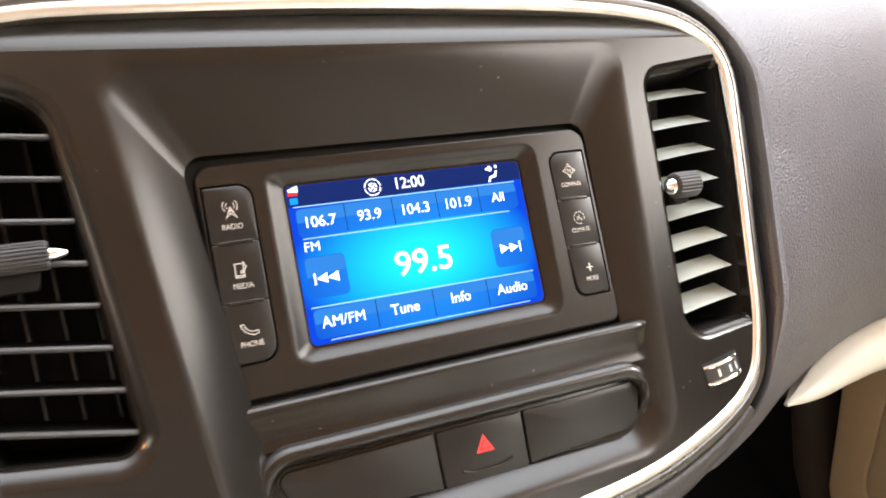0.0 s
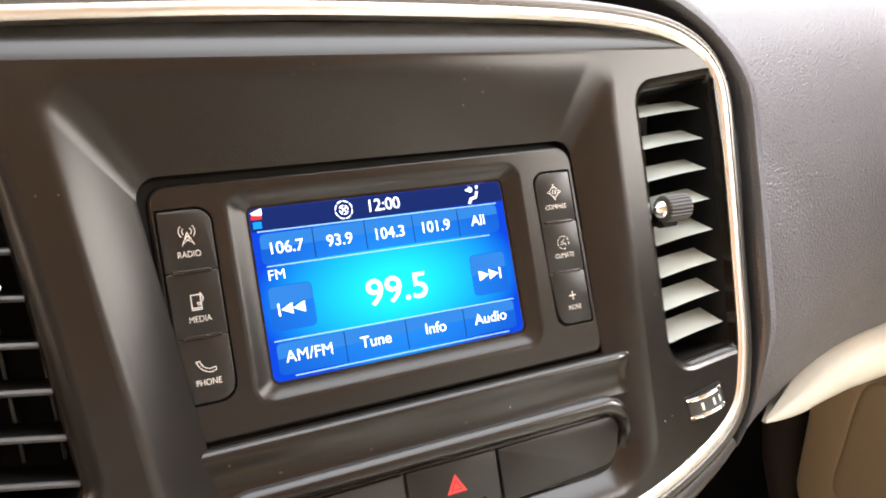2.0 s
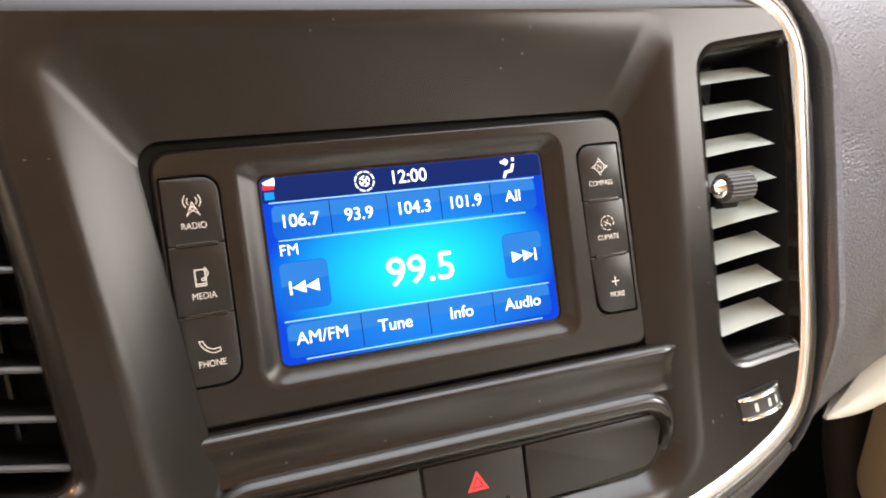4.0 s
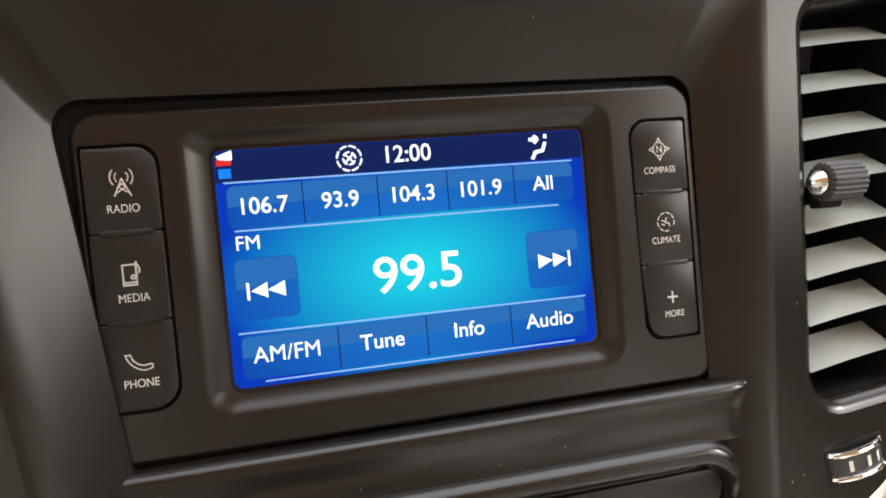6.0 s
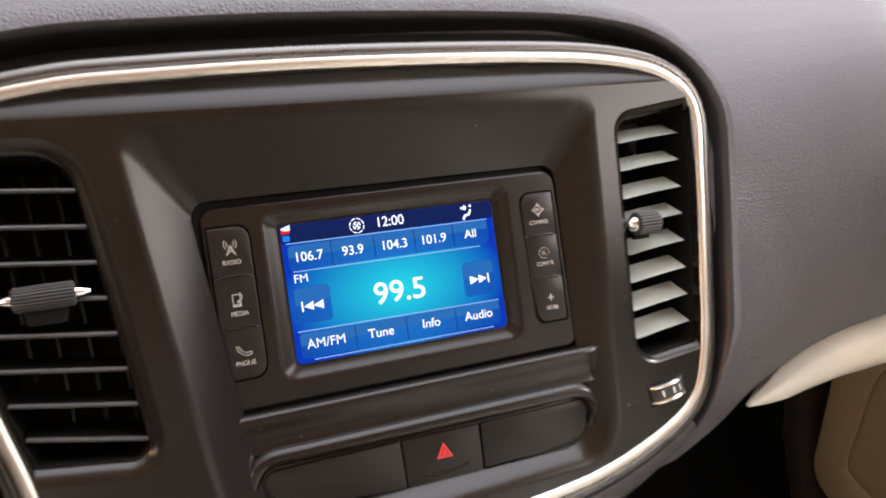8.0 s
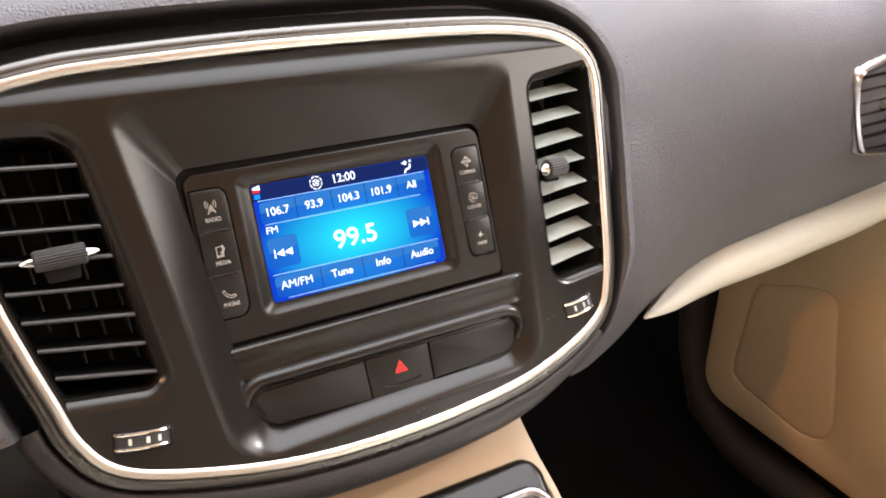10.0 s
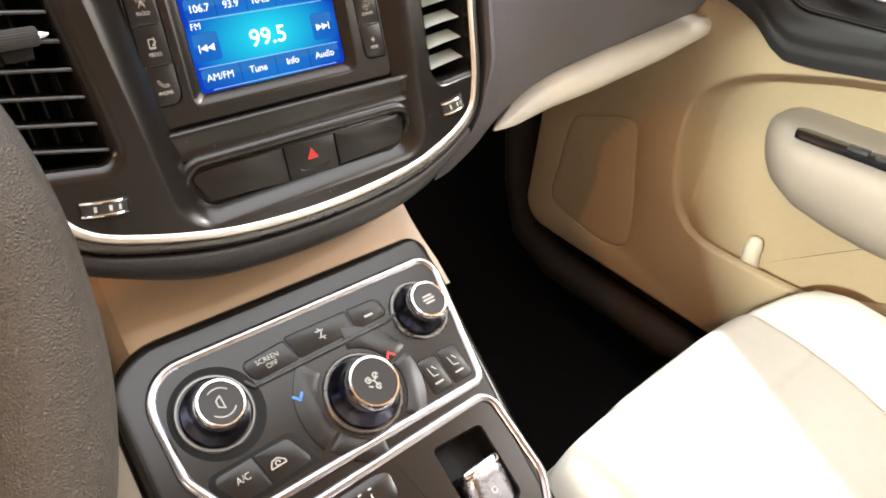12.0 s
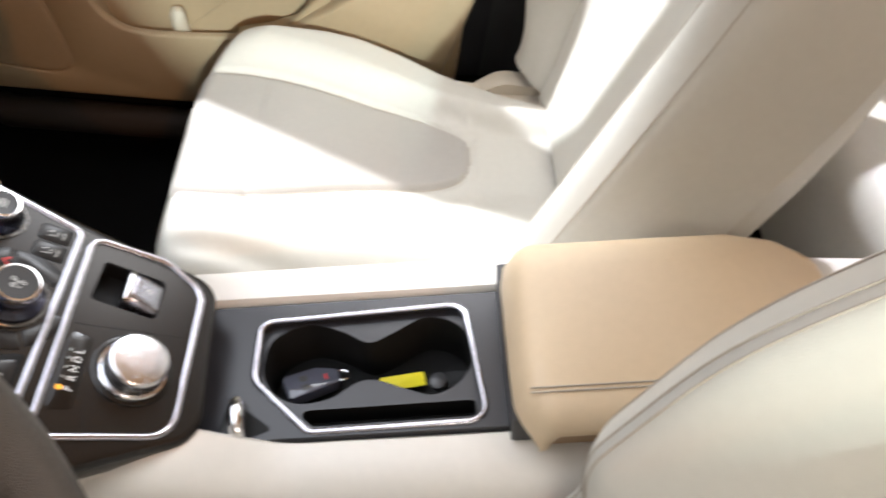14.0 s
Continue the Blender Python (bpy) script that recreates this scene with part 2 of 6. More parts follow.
def smooth_loop(pts, seg=6):
    """A closed smooth curve through the points, counterclockwise."""
    P = [Vector(p) for p in pts]
    if sum(a.x * b.y - b.x * a.y for a, b in zip(P, P[1:] + P[:1])) < 0:
        P = P[::-1]
    out, n = [], len(P)
    for i in range(n):
        a, b, c, d = P[i - 1], P[i], P[(i + 1) % n], P[(i + 2) % n]
        for k in range(seg):
            t = k / seg
            out.append(0.5 * (2 * b + (c - a) * t + (2 * a - 5 * b + 4 * c - d) * t * t + (3 * b - a - 3 * c + d) * t ** 3))
    return out


def offs(loop, d):
    """The outline moved outward by d."""
    n, out = len(loop), []
    for i, p in enumerate(loop):
        t = Vector((0, 0))
        for q in ((loop[(i + 1) % n] - p), (p - loop[i - 1])):
            if q.length > 1e-6:
                t += q.normalized()
        t.normalize()
        out.append(p + Vector((t.y, -t.x)) * d)
    return out


def ring(bm, loop, w=0.0):
    return [bm.verts.new((p.x * MM, p.y * MM, (w(p) if callable(w) else w) * MM)) for p in loop]


def bridge(bm, r1, r2, closed=True):
    n = len(r1)
    for i in range(n if closed else n - 1):
        j = (i + 1) % n
        bm.faces.new((r1[i], r1[j], r2[j], r2[i]))


def stack(bm, rings, first=False, last=False):
    for a, b in zip(rings, rings[1:]):
        bridge(bm, a, b)
    if first:
        bm.faces.new(rings[0][::-1])
    if last:
        bm.faces.new(rings[-1])


def plate(bm, outer, holes, w):
    """A flat sheet with holes."""
    edges = []
    for loop in [outer] + holes:
        vs = ring(bm, loop, w)
        edges += [bm.edges.new((vs[i - 1], vs[i])) for i in range(len(vs))]
    bmesh.ops.triangle_fill(bm, use_beauty=True, use_dissolve=False, edges=edges)


def padded(bm, loop, w0, w1, edge=0.5):
    """A raised pad with rounded edges."""
    stack(bm, [ring(bm, loop, w0), ring(bm, loop, w1 - edge), ring(bm, offs(loop, -edge * 0.3), w1 - edge * 0.3), ring(bm, offs(loop, -edge), w1)], True, True)


def pad(name, pts, w0, w1, mat, parent, label="", edge=0.5, seg=5):
    bm = bmesh.new()
    padded(bm, corners(pts, seg), w0, w1, edge)
    return part(name, bm, mat, parent, label)


def strip(name, loop, section, mat, parent, label=""):
    """A closed strip: the section (outward, height) carried round the outline."""
    bm = bmesh.new()
    rings = [ring(bm, offs(loop, a), b) for a, b in section]
    for a, b in zip(rings, rings[1:] + rings[:1]):
        bridge(bm, a, b)
    return part(name, bm, mat, parent, label)


def lathe(bm, profile, c=(0, 0), n=36, ribs=0, rib=0.0):
    rings = []
    for r, h in profile:
        rings.append([bm.verts.new(((c[0] + (r + (rib if ribs and i % 2 else 0)) * math.cos(2 * math.pi * i / n)) * MM, (c[1] + (r + (rib if ribs and i % 2 else 0)) * math.sin(2 * math.pi * i / n)) * MM, h * MM)) for i in range(n)])
    stack(bm, rings, True, True)


def grid(bm, nu, nv, fn):
    vs = [[bm.verts.new(fn(i / nu, j / nv)) for i in range(nu + 1)] for j in range(nv + 1)]
    for j in range(nv):
        for i in range(nu):
            bm.faces.new((vs[j][i], vs[j][i + 1], vs[j + 1][i + 1], vs[j + 1][i]))
    return vs


def ribbons(name, lines, width, w, mat, parent, label=""):
    """Flat printed strokes along polylines."""
    bm = bmesh.new()
    for line in lines:
        P = [Vector(p) for p in line]
        for a, b in zip(P, P[1:]):
            t = (b - a).normalized() * width / 2
            s = Vector((-t.y, t.x))
            q = [a - t * 0.6 + s, a - t * 0.6 - s, b + t * 0.6 - s, b + t * 0.6 + s]
            bm.faces.new([bm.verts.new((p.x * MM, p.y * MM, w * MM)) for p in q])
    return part(name, bm, mat, parent, label)


def patch(name, polys, w, mat, parent, label=""):
    """Flat printed or lit shapes."""
    bm = bmesh.new()
    for poly in polys:
        bm.faces.new([bm.verts.new((p[0] * MM, p[1] * MM, w * MM)) for p in poly])
    return part(name, bm, mat, parent, label)


def arc(c, r, a0, a1, n=10):
    return [(c[0] + r * math.cos(radians(a0 + (a1 - a0) * k / n)), c[1] + r * math.sin(radians(a0 + (a1 - a0) * k / n))) for k in range(n + 1)]


def lettering(name, words, height, c, w, mat, parent, wide=1.0, turn=0.0, label="", bold=0.0):
    cu = bpy.data.curves.new(name, "FONT")
    cu.body, cu.align_x, cu.align_y, cu.size, cu.offset = words, "CENTER", "CENTER", 1.0, bold
    ob = new(name, cu)
    me = bpy.data.meshes.new_from_object(ob)
    bpy.data.objects.remove(ob)
    bpy.data.curves.remove(cu)
    s = height * MM / 0.70
    me.transform(Matrix.Translation((c[0] * MM, c[1] * MM, w * MM)) @ Matrix.Rotation(radians(turn), 4, "Z") @ Matrix.Diagonal((s * wide, s, s, 1)))
    me.materials.clear()
    me.materials.append(mat)
    o = new(name, me)
    o.parent = parent
    if label:
        o["label"] = label
    return o


def tube(bm, pts, radius, n=10, closed=False, flat=1.0):
    """A round bar along 3D points (metres); radius may be a list."""
    P = [Vector(p) for p in pts]
    R = radius if isinstance(radius, (list, tuple)) else [radius] * len(P)
    rings, up = [], None
    for i, p in enumerate(P):
        a, b = P[i - 1] if i or closed else P[0], P[(i + 1) % len(P)] if i + 1 < len(P) or closed else P[-1]
        t = (b - a).normalized()
        if up is None:
            up = Vector((0, 0, 1)) if abs(t.z) < 0.9 else Vector((1, 0, 0))
        side = t.cross(up).normalized()
        up = side.cross(t).normalized()
        rings.append([bm.verts.new(p + (side * math.cos(2 * math.pi * k / n) + up * flat * math.sin(2 * math.pi * k / n)) * R[i]) for k in range(n)])
    for r1, r2 in zip(rings, rings[1:] + (rings[:1] if closed else [])):
        bridge(bm, r1, r2)
    if not closed:
        bm.faces.new(rings[0][::-1])
        bm.faces.new(rings[-1])


def ease(a, b, x):
    t = min(max((x - a) / (b - a), 0.0), 1.0)
    return t * t * (3 - 2 * t)


def box_dist(x, y, cx, cy, hx, hy, r):
    """Distance to a rounded rectangle, negative inside."""
    dx, dy = abs(x - cx) - hx + r, abs(y - cy) - hy + r
    return math.hypot(max(dx, 0), max(dy, 0)) + min(max(dx, dy), 0) - r


def interp(x, table):
    for (x0, y0), (x1, y1) in zip(table, table[1:]):
        if x <= x1:
            t = min(max((x - x0) / (x1 - x0), 0), 1)
            return y0 + (y1 - y0) * t
    return table[-1][1]


PANEL = pose(0, 0.263, 0.7395, 70)
FASCIA = PANEL @ pose(0, 0, 0.009, 0, 3.0, 0)
RAMP = pose(0, 0.13, 0.517, 31)
CUPS = pose(0, -0.125, 0.428, -6.5)

# ---- centre stack ----
TRIM = smooth_loop([(171, 58), (169, 22), (163, -26), (156, -70), (141, -95), (94, -113), (40, -119), (-14, -119), (-65, -113.5), (-113, -101),
                    (-138, -89.5), (-150, -73), (-155.5, -54), (-162, -30), (-168, -4), (-171, 25), (-171, 56), (-158, 77), (-130, 84.5),
                    (-96, 87), (-23, 89), (70, 88), (122, 84.5), (155, 76)], 6)
LIP = corners([(-111, 71.5, 12), (110, 70.5, 11), (100, -110, 22), (-87, -110, 24)], 10)
FLOOR = corners([(-85, 36.5, 7), (85, 36.5, 7), (84, -99, 13), (-69, -99, 14)], 10)
VENT_R = corners([(123.5, 54, 8), (167.0, 59, 2), (165.0, 22, 30), (160.0, -24, 30), (154.8, -62, 2), (117.5, -65, 9)], 6)
VENT_L = corners([(-162, 60, 12), (-126, 58, 16), (-111, -60, 6), (-150.5, -54, 2), (-157.5, -30, 30), (-163.5, -4, 30), (-166.5, 24, 30)], 6)


def inside_trim(loop):
    """The outline kept clear of the bright trim on both sides."""
    side = [(-75, 153.5), (-62, 154.8), (-26, 160.0), (22, 166.2), (58, 168.0), (80, 168.0)]
    other = [(-75, -145.8), (-54, -151.6), (-30, -158.2), (-4, -164.2), (25, -167.2), (80, -167.4)]
    return [Vector((max(min(p.x, interp(p.y, side)), interp(p.y, other)), p.y)) for p in loop]


def build_center_stack():
    st = thing("center_stack", FASCIA, "satin black plastic centre stack surround with bright trim on the dashboard", "dashboard panel")
    # flat face with its openings
    bm = bmesh.new()
    inner = [p for p in offs(TRIM, -1.5)]
    face = [Vector((p.x, min(p.y, 72.0))) for p in inner]
    clean = [p for i, p in enumerate(face) if (p - face[i - 1]).length > 0.4]
    plate(bm, clean, [LIP, inside_trim(offs(VENT_R, 4.5)), inside_trim(offs(VENT_L, 7))], 0)
    part("face_panel", bm, SATIN, st)
    # crown above the pocket, bending away to the trim
    bm = bmesh.new()
    top = sorted([p for p in inner if p.y > 71.8], key=lambda p: p.x)

    def crown(s, t):
        x = top[0].x + (top[-1].x - top[0].x) * s
        v1 = interp(x, [(p.x, p.y) for p in top])
        v = 72.0 + (v1 - 72.0) * t
        d = v - 72.0
        return (x * MM, v * MM, (-0.36 * d * d / (d + 2.0) - 0.008 * d * d) * MM)
    grid(bm, 80, 10, crown)
    part("crown", bm, SATIN, st)
    # funnel round the display pocket
    bm = bmesh.new()

    def deep(p):
        return -10.5 + 0.0523 * p.x + 3.2 * ease(70, -50, p.x)
    rings = []
    for i in range(15):
        k = i / 14
        flat, bowl = (math.sqrt(k * k + 0.012) - 0.1095) / 0.8965, k ** 1.6
        rings.append([bm.verts.new((p.lerp(q, k).x * MM, p.lerp(q, k).y * MM, deep(q) * (flat + (bowl - flat) * ease(-55, -92, q.y)) * MM)) for p, q in zip(LIP, FLOOR)])
    rings.append(ring(bm, offs(FLOOR, -0.6), lambda p: deep(p) - 5))
    stack(bm, rings)
    part("pocket_wall", bm, SATIN, st)
    bm = bmesh.new()
    bm.faces.new(ring(bm, offs(FLOOR, 3), lambda p: deep(p) - 4.5))
    part("pocket_floor", bm, BLACK, st, "black recess behind the display unit")
    for loop, nm, wide in ((VENT_R, "vent_lip", 4.5), (VENT_L, "vent_lip", 7.0)):
        bm = bmesh.new()
        stack(bm, [ring(bm, inside_trim(offs(loop, a)), w) for a, w in ((wide, 0), (wide * 0.75, -0.4), (wide * 0.45, -1.2), (wide * 0.2, -2.2), (wide * 0.05, -3.4), (0, -5))])
        part(nm, bm, SATIN, st)
    strip("trim_strip", TRIM, [(-2.6, -6), (-2.6, -0.2), (-1.6, 0.9), (0, 1.3), (1.6, 0.9), (2.4, -0.2), (2.4, -6)], CHROME, st, "satin chrome strip round the panel")
    bm = bmesh.new()
    stack(bm, [ring(bm, offs(TRIM, a), b) for a, b in ((2.4, -6), (2.7, -1.2), (3.8, -0.2), (5.4, -0.1), (7.0, -0.9), (8.2, -2.8), (8.8, -9))])
    part("outer_band", bm, GREYDARK, st, "dark satin metallic band outside the trim")
    bm = bmesh.new()
    stack(bm, [ring(bm, offs(TRIM, a), b) for a, b in ((8.4, -8), (9.5, -22), (18.0, -24))])
    part("groove", bm, BLACK, st)
    # soft lip of the dashboard round the groove, dark and hard under the stack
    lip = ((16.5, -25), (17.0, -9), (17.6, -4.4), (18.8, -2.0), (21.0, -1.2), (24.5, -2.0), (29.0, -5.0), (35.0, -12.0), (41.0, -24.0))
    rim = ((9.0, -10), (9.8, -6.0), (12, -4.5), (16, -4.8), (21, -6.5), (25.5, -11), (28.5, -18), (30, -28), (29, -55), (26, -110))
    n = len(TRIM)
    high = [i for i in range(n) if TRIM[i].y > -62 or TRIM[i].x > 140]
    start = next(i for i in high if (i - 1) % n not in high)
    chain = [(start + k) % n for k in range(len(high))]
    low = [(start + len(high) - 1 + k) % n for k in range(n - len(high) + 2)]
    # The lip's inner strip wears dark skin to paint the groove's shade
    for nm, idx, prof, mat, label in (("dash_lip", chain, lip[4:], PAD, "grey grained edge of the pad round the panel"), ("dash_lip", chain, lip[:5], PADDARK, "inner edge of the pad, groove shade painted dark"), ("hood_rim", low, rim, PADDARK, "dark grained bolster under the panel")):
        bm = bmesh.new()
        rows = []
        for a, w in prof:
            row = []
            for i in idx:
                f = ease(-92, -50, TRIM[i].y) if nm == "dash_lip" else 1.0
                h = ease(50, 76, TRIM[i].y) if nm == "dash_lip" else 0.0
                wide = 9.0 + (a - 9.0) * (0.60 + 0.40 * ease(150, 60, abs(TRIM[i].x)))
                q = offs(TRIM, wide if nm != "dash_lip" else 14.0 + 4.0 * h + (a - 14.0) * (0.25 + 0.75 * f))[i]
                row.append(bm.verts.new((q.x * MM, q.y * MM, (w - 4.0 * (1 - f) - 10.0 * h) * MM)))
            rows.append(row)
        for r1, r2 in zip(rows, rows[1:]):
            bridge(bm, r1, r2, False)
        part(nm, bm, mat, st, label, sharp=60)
    # stepped ridges between display and switches
    bm = bmesh.new()
    prof = [(-52.6, -6), (-53.0, 0.6), (-53.3, 2.0), (-53.9, 3.2), (-54.9, 4.0), (-56.2, 4.2), (-58, 3.8), (-60, 3.1), (-62, 2.5), (-64, 2.1), (-66, 2.0), (-68, 2.2), (-70, 2.6), (-71, -4)]

    def ridge(s, t):
        v, w = prof[round(t * (len(prof) - 1))]
        u = -96 + 200 * s
        return PANEL_IN @ Vector((u * MM * (1 - 0.0006 * (abs(v) - 52)), v * MM, (w - 5 * ease(89, 102, u)) * MM))
    grid(bm, 60, len(prof) - 1, ridge)
    part("stepped_ridge", bm, SATIN, st)
    bm = bmesh.new()
    loop = corners([(-78, -76.0, 9), (87.5, -76.0, 9), (81, -102, 17), (-67, -102, 17)], 10)
    rings = []
    for a, w in ((-1.2, -3), (-1.0, 1.2), (-0.4, 3.0), (0.6, 4.6), (2.0, 5.6), (3.6, 5.8), (5.2, 5.2), (6.6, 3.8), (7.4, 2.2), (7.8, -5)):
        rings.append([bm.verts.new(PANEL_IN @ Vector((p.x * MM, p.y * MM, (w - 7 * ease(-82, -97, p.y) - 6 * ease(85, 94, p.x) * ease(-100, -84, p.y)) * MM))) for p in offs(loop, a)])
    stack(bm, rings)
    part("switch_surround", bm, SATIN, st)


PANEL_IN = FASCIA.inverted() @ PANEL


def key_icon(kind, c, w, parent):
    x, y = c
    if kind == "RADIO":
        lines = [[(x - 1.9, y - 2.6), (x, y + 1.6), (x + 1.9, y - 2.6)], [(x - 1.5, y - 1.9), (x + 0.9, y - 0.4)], [(x + 1.5, y - 1.9), (x - 0.9, y - 0.4)], [(x - 0.9, y - 0.4), (x + 0.5, y + 0.6)], [(x + 0.9, y - 0.4), (x - 0.5, y + 0.6)]]
        for r in (1.5, 2.6):
            lines += [arc((x, y + 1.9), r, -42, 42, 6), arc((x, y + 1.9), r, 138, 222, 6)]
        return ribbons("icon", lines, 0.29, w, KEYPRINT, parent, "printed transmitter symbol")
    if kind == "MEDIA":
        lines = [[(x - 1.9, y + 2.4), (x + 1.1, y + 2.4), (x + 1.1, y - 2.5), (x - 1.9, y - 2.5), (x - 1.9, y + 2.4)], [(x - 1.9, y - 1.9), (x + 1.1, y - 1.9)], [(x + 1.2, y + 3.0), (x + 1.2, y - 0.4)], [(x + 1.2, y + 3.0), (x + 2.0, y + 1.2), (x + 1.7, y + 0.3)], arc((x + 0.4, y - 0.6), 0.45, 0, 360, 8)]
        return ribbons("icon", lines, 0.4, w, KEYPRINT, parent, "printed music player symbol")
    if kind == "PHONE":
        lines = [[(x - 3.0, y + 1.9), (x - 2.0, y + 2.1), (x - 1.5, y + 0.6)] , arc((x + 1.3, y + 2.4), 3.2, 205, 265, 8), [(x + 1.0, y - 0.8), (x + 2.8, y - 0.5), (x + 2.9, y - 1.5), (x + 1.5, y - 1.9)], arc((x + 1.8, y + 3.0), 5.0, 190, 265, 10)]
        return ribbons("icon", lines, 0.29, w, KEYPRINT, parent, "printed handset symbol")
    if kind == "COMPASS":
        lines = [arc((x, y), 1.9, 0, 360, 20), [(x - 0.7, y - 0.9), (x - 0.7, y + 0.9), (x + 0.7, y - 0.9), (x + 0.7, y + 0.9)]]
        for a in (0, 90, 180, 270):
            ca, sa = math.cos(radians(a)), math.sin(radians(a))
            lines += [[(x + 2.0 * ca - 0.6 * sa, y + 2.0 * sa + 0.6 * ca), (x + 3.2 * ca, y + 3.2 * sa), (x + 2.0 * ca + 0.6 * sa, y + 2.0 * sa - 0.6 * ca)]]
        return ribbons("icon", lines, 0.27, w, KEYPRINT, parent, "printed compass symbol")
    if kind == "CLIMATE":
        lines = [arc((x, y), 2.6, a, a + 26, 4) for a in range(-20, 300, 40)]
        lines += [[(x + 0.2, y + 1.2), (x - 0.3, y - 0.2), (x + 0.9, y - 0.4), (x + 1.1, y - 1.3)], [(x - 1.3, y + 0.5), (x - 0.6, y + 0.2)], [(x - 1.3, y - 0.6), (x - 0.5, y - 0.9)]]
        return ribbons("icon", lines, 0.31, w, KEYPRINT, parent, "printed air flow symbol")
    return ribbons("icon", [[(x - 1.5, y), (x + 1.5, y)], [(x, y - 1.6), (x, y + 1.6)]], 0.45, w, KEYPRINT, parent, "printed plus sign")


def build_infotainment():
    un = thing("infotainment_unit", PANEL, "black radio display unit with six keys and a lit blue touchscreen", "car radio")
    outer = corners([(-82, 34, 7), (83.3, 34, 7), (84, -52.2, 5), (-81.6, -52.2, 5)], 8)
    inner = corners([(-56.5, 28.3, 5), (56.5, 28.3, 5), (56, -43, 6), (-56, -43, 6)], 8)
    glass = corners([(-50.6, 24.0, 3), (50.6, 24.0, 3), (50.8, -38.2, 3.5), (-50.6, -38.2, 3.5)], 8)
    bm = bmesh.new()
    stack(bm, [ring(bm, outer, -9), ring(bm, outer, -1.6), ring(bm, offs(outer, -0.5), -0.6), ring(bm, offs(outer, -1.4), 0)])
    stack(bm, [ring(bm, offs(inner, 1.6), 0), ring(bm, offs(inner, 0.4), -0.12), ring(bm, offs(inner, -0.7), -0.5), ring(bm, [a.lerp(b, 0.35) for a, b in zip(inner, glass)], -1.15),
               ring(bm, [a.lerp(b, 0.8) for a, b in zip(inner, glass)], -2.2), ring(bm, glass, -2.5), ring(bm, glass, -3.4)])
    keys = []
    for side in (0, 1):
        for k in range(3):
            if side == 0:
                v1, v0 = (25.4, 4.9, -16.7)[k], (4.3, -17.3, -38.8)[k]
                a, b = -79.6, -62.4
                a, b, v1, v0 = a + 0.25, b - 0.25, v1 - 0.42, v0 + 0.42
                pts = [(a, v1, 0.8), (b, v1, 5.0 if k == 0 else 0.8), (b, v0, 6.0 if k == 2 else 0.8), (a, v0, 0.8)]
            else:
                v1, v0 = (23.8, 3.5, -16.9)[k], (2.9, -17.5, -38.6)[k]
                a, b = 63.5, 80.8
                a, b, v1, v0 = a + 0.25, b - 0.25, v1 - 0.42, v0 + 0.42
                pts = [(a, v1, 5.0 if k == 0 else 0.8), (b, v1, 0.8), (b, v0, 0.8), (a + (1.5 if k == 2 else 0), v0, 5.0 if k == 2 else 0.8)]
            keys.append(pts)
    wells = [corners([(-80.1, 25.9, 1), (-61.9, 25.9, 5.4), (-61.9, -39.3, 6.4), (-80.1, -39.3, 1)], 6), corners([(63, 24.3, 5.4), (81.3, 24.3, 1), (81.3, -39.1, 1), (64, -39.1, 5.4)], 6)]
    plate(bm, offs(outer, -1.4), [offs(inner, 1.6)] + wells, 0)
    part("bezel", bm, BEZEL, un)
    for wl in wells:
        bm = bmesh.new()
        stack(bm, [ring(bm, wl, 0), ring(bm, wl, -2.2)], False, True)
        part("key_well", bm, BLACK, un)
    names = ("RADIO", "MEDIA", "PHONE", "COMPASS", "CLIMATE", "MORE")
    spots = ((-70.8, 16.0), (-70.8, -5.5), (-71.0, -26.8), (72.2, 15.4), (72.6, -5.4), (72.9, -27.0))
    tspots = ((-71.0, 10.3), (-70.7, -11.2), (-71.0, -31.9), (71.9, 9.4), (72.3, -10.6), (73.2, -31.9))
    for pts, nm, c, tc in zip(keys, names, spots, tspots):
        k = pad("key", pts, -2.2, 0.35, KEYMAT, un, f"black key marked {nm.lower()}", edge=0.45)
        key_icon(nm, c, 0.42, k)
        lettering("lettering", nm, 2.0 if tc[0] < 0 else 1.85, tc, 0.42, KEYPRINT, k, wide=0.86)
    for u0, u1, vs in ((-77.2, -64.6, (4.6, -17.0)), (65.6, 78.6, (3.2, -17.2))):
        for v in vs:
            pad("key_ridge", [(u0, v + 0.75, 0.6), (u1, v + 0.75, 0.6), (u1, v - 0.75, 0.6), (u0, v - 0.75, 0.6)], -2, 0.75, BEZEL, un, edge=0.4)
    bm = bmesh.new()
    stack(bm, [ring(bm, glass, -4.5), ring(bm, offs(glass, -0.05), -3.0)], True, True)
    sc = part("screen", bm, GLASS, un, "lit blue radio touchscreen showing the time and station")
    W = -2.95
    field = corners([(-49.6, 23.0, 2.0), (49.7, 22.8, 2.0), (49.9, -37.2, 2.5), (-49.8, -37.2, 2.5)], 5)
    patch("lit_field", [[(p.x, p.y) for p in field]], W, UI, sc)
    head = [p for p in corners([(-49.5, 22.9, 2), (49.6, 22.7, 2), (49.6, 15.0, 0.1), (-49.5, 15.0, 0.1)], 4)]
    patch("header_bar", [[(p.x, p.y) for p in head]], W + 0.02, UITOP, sc)

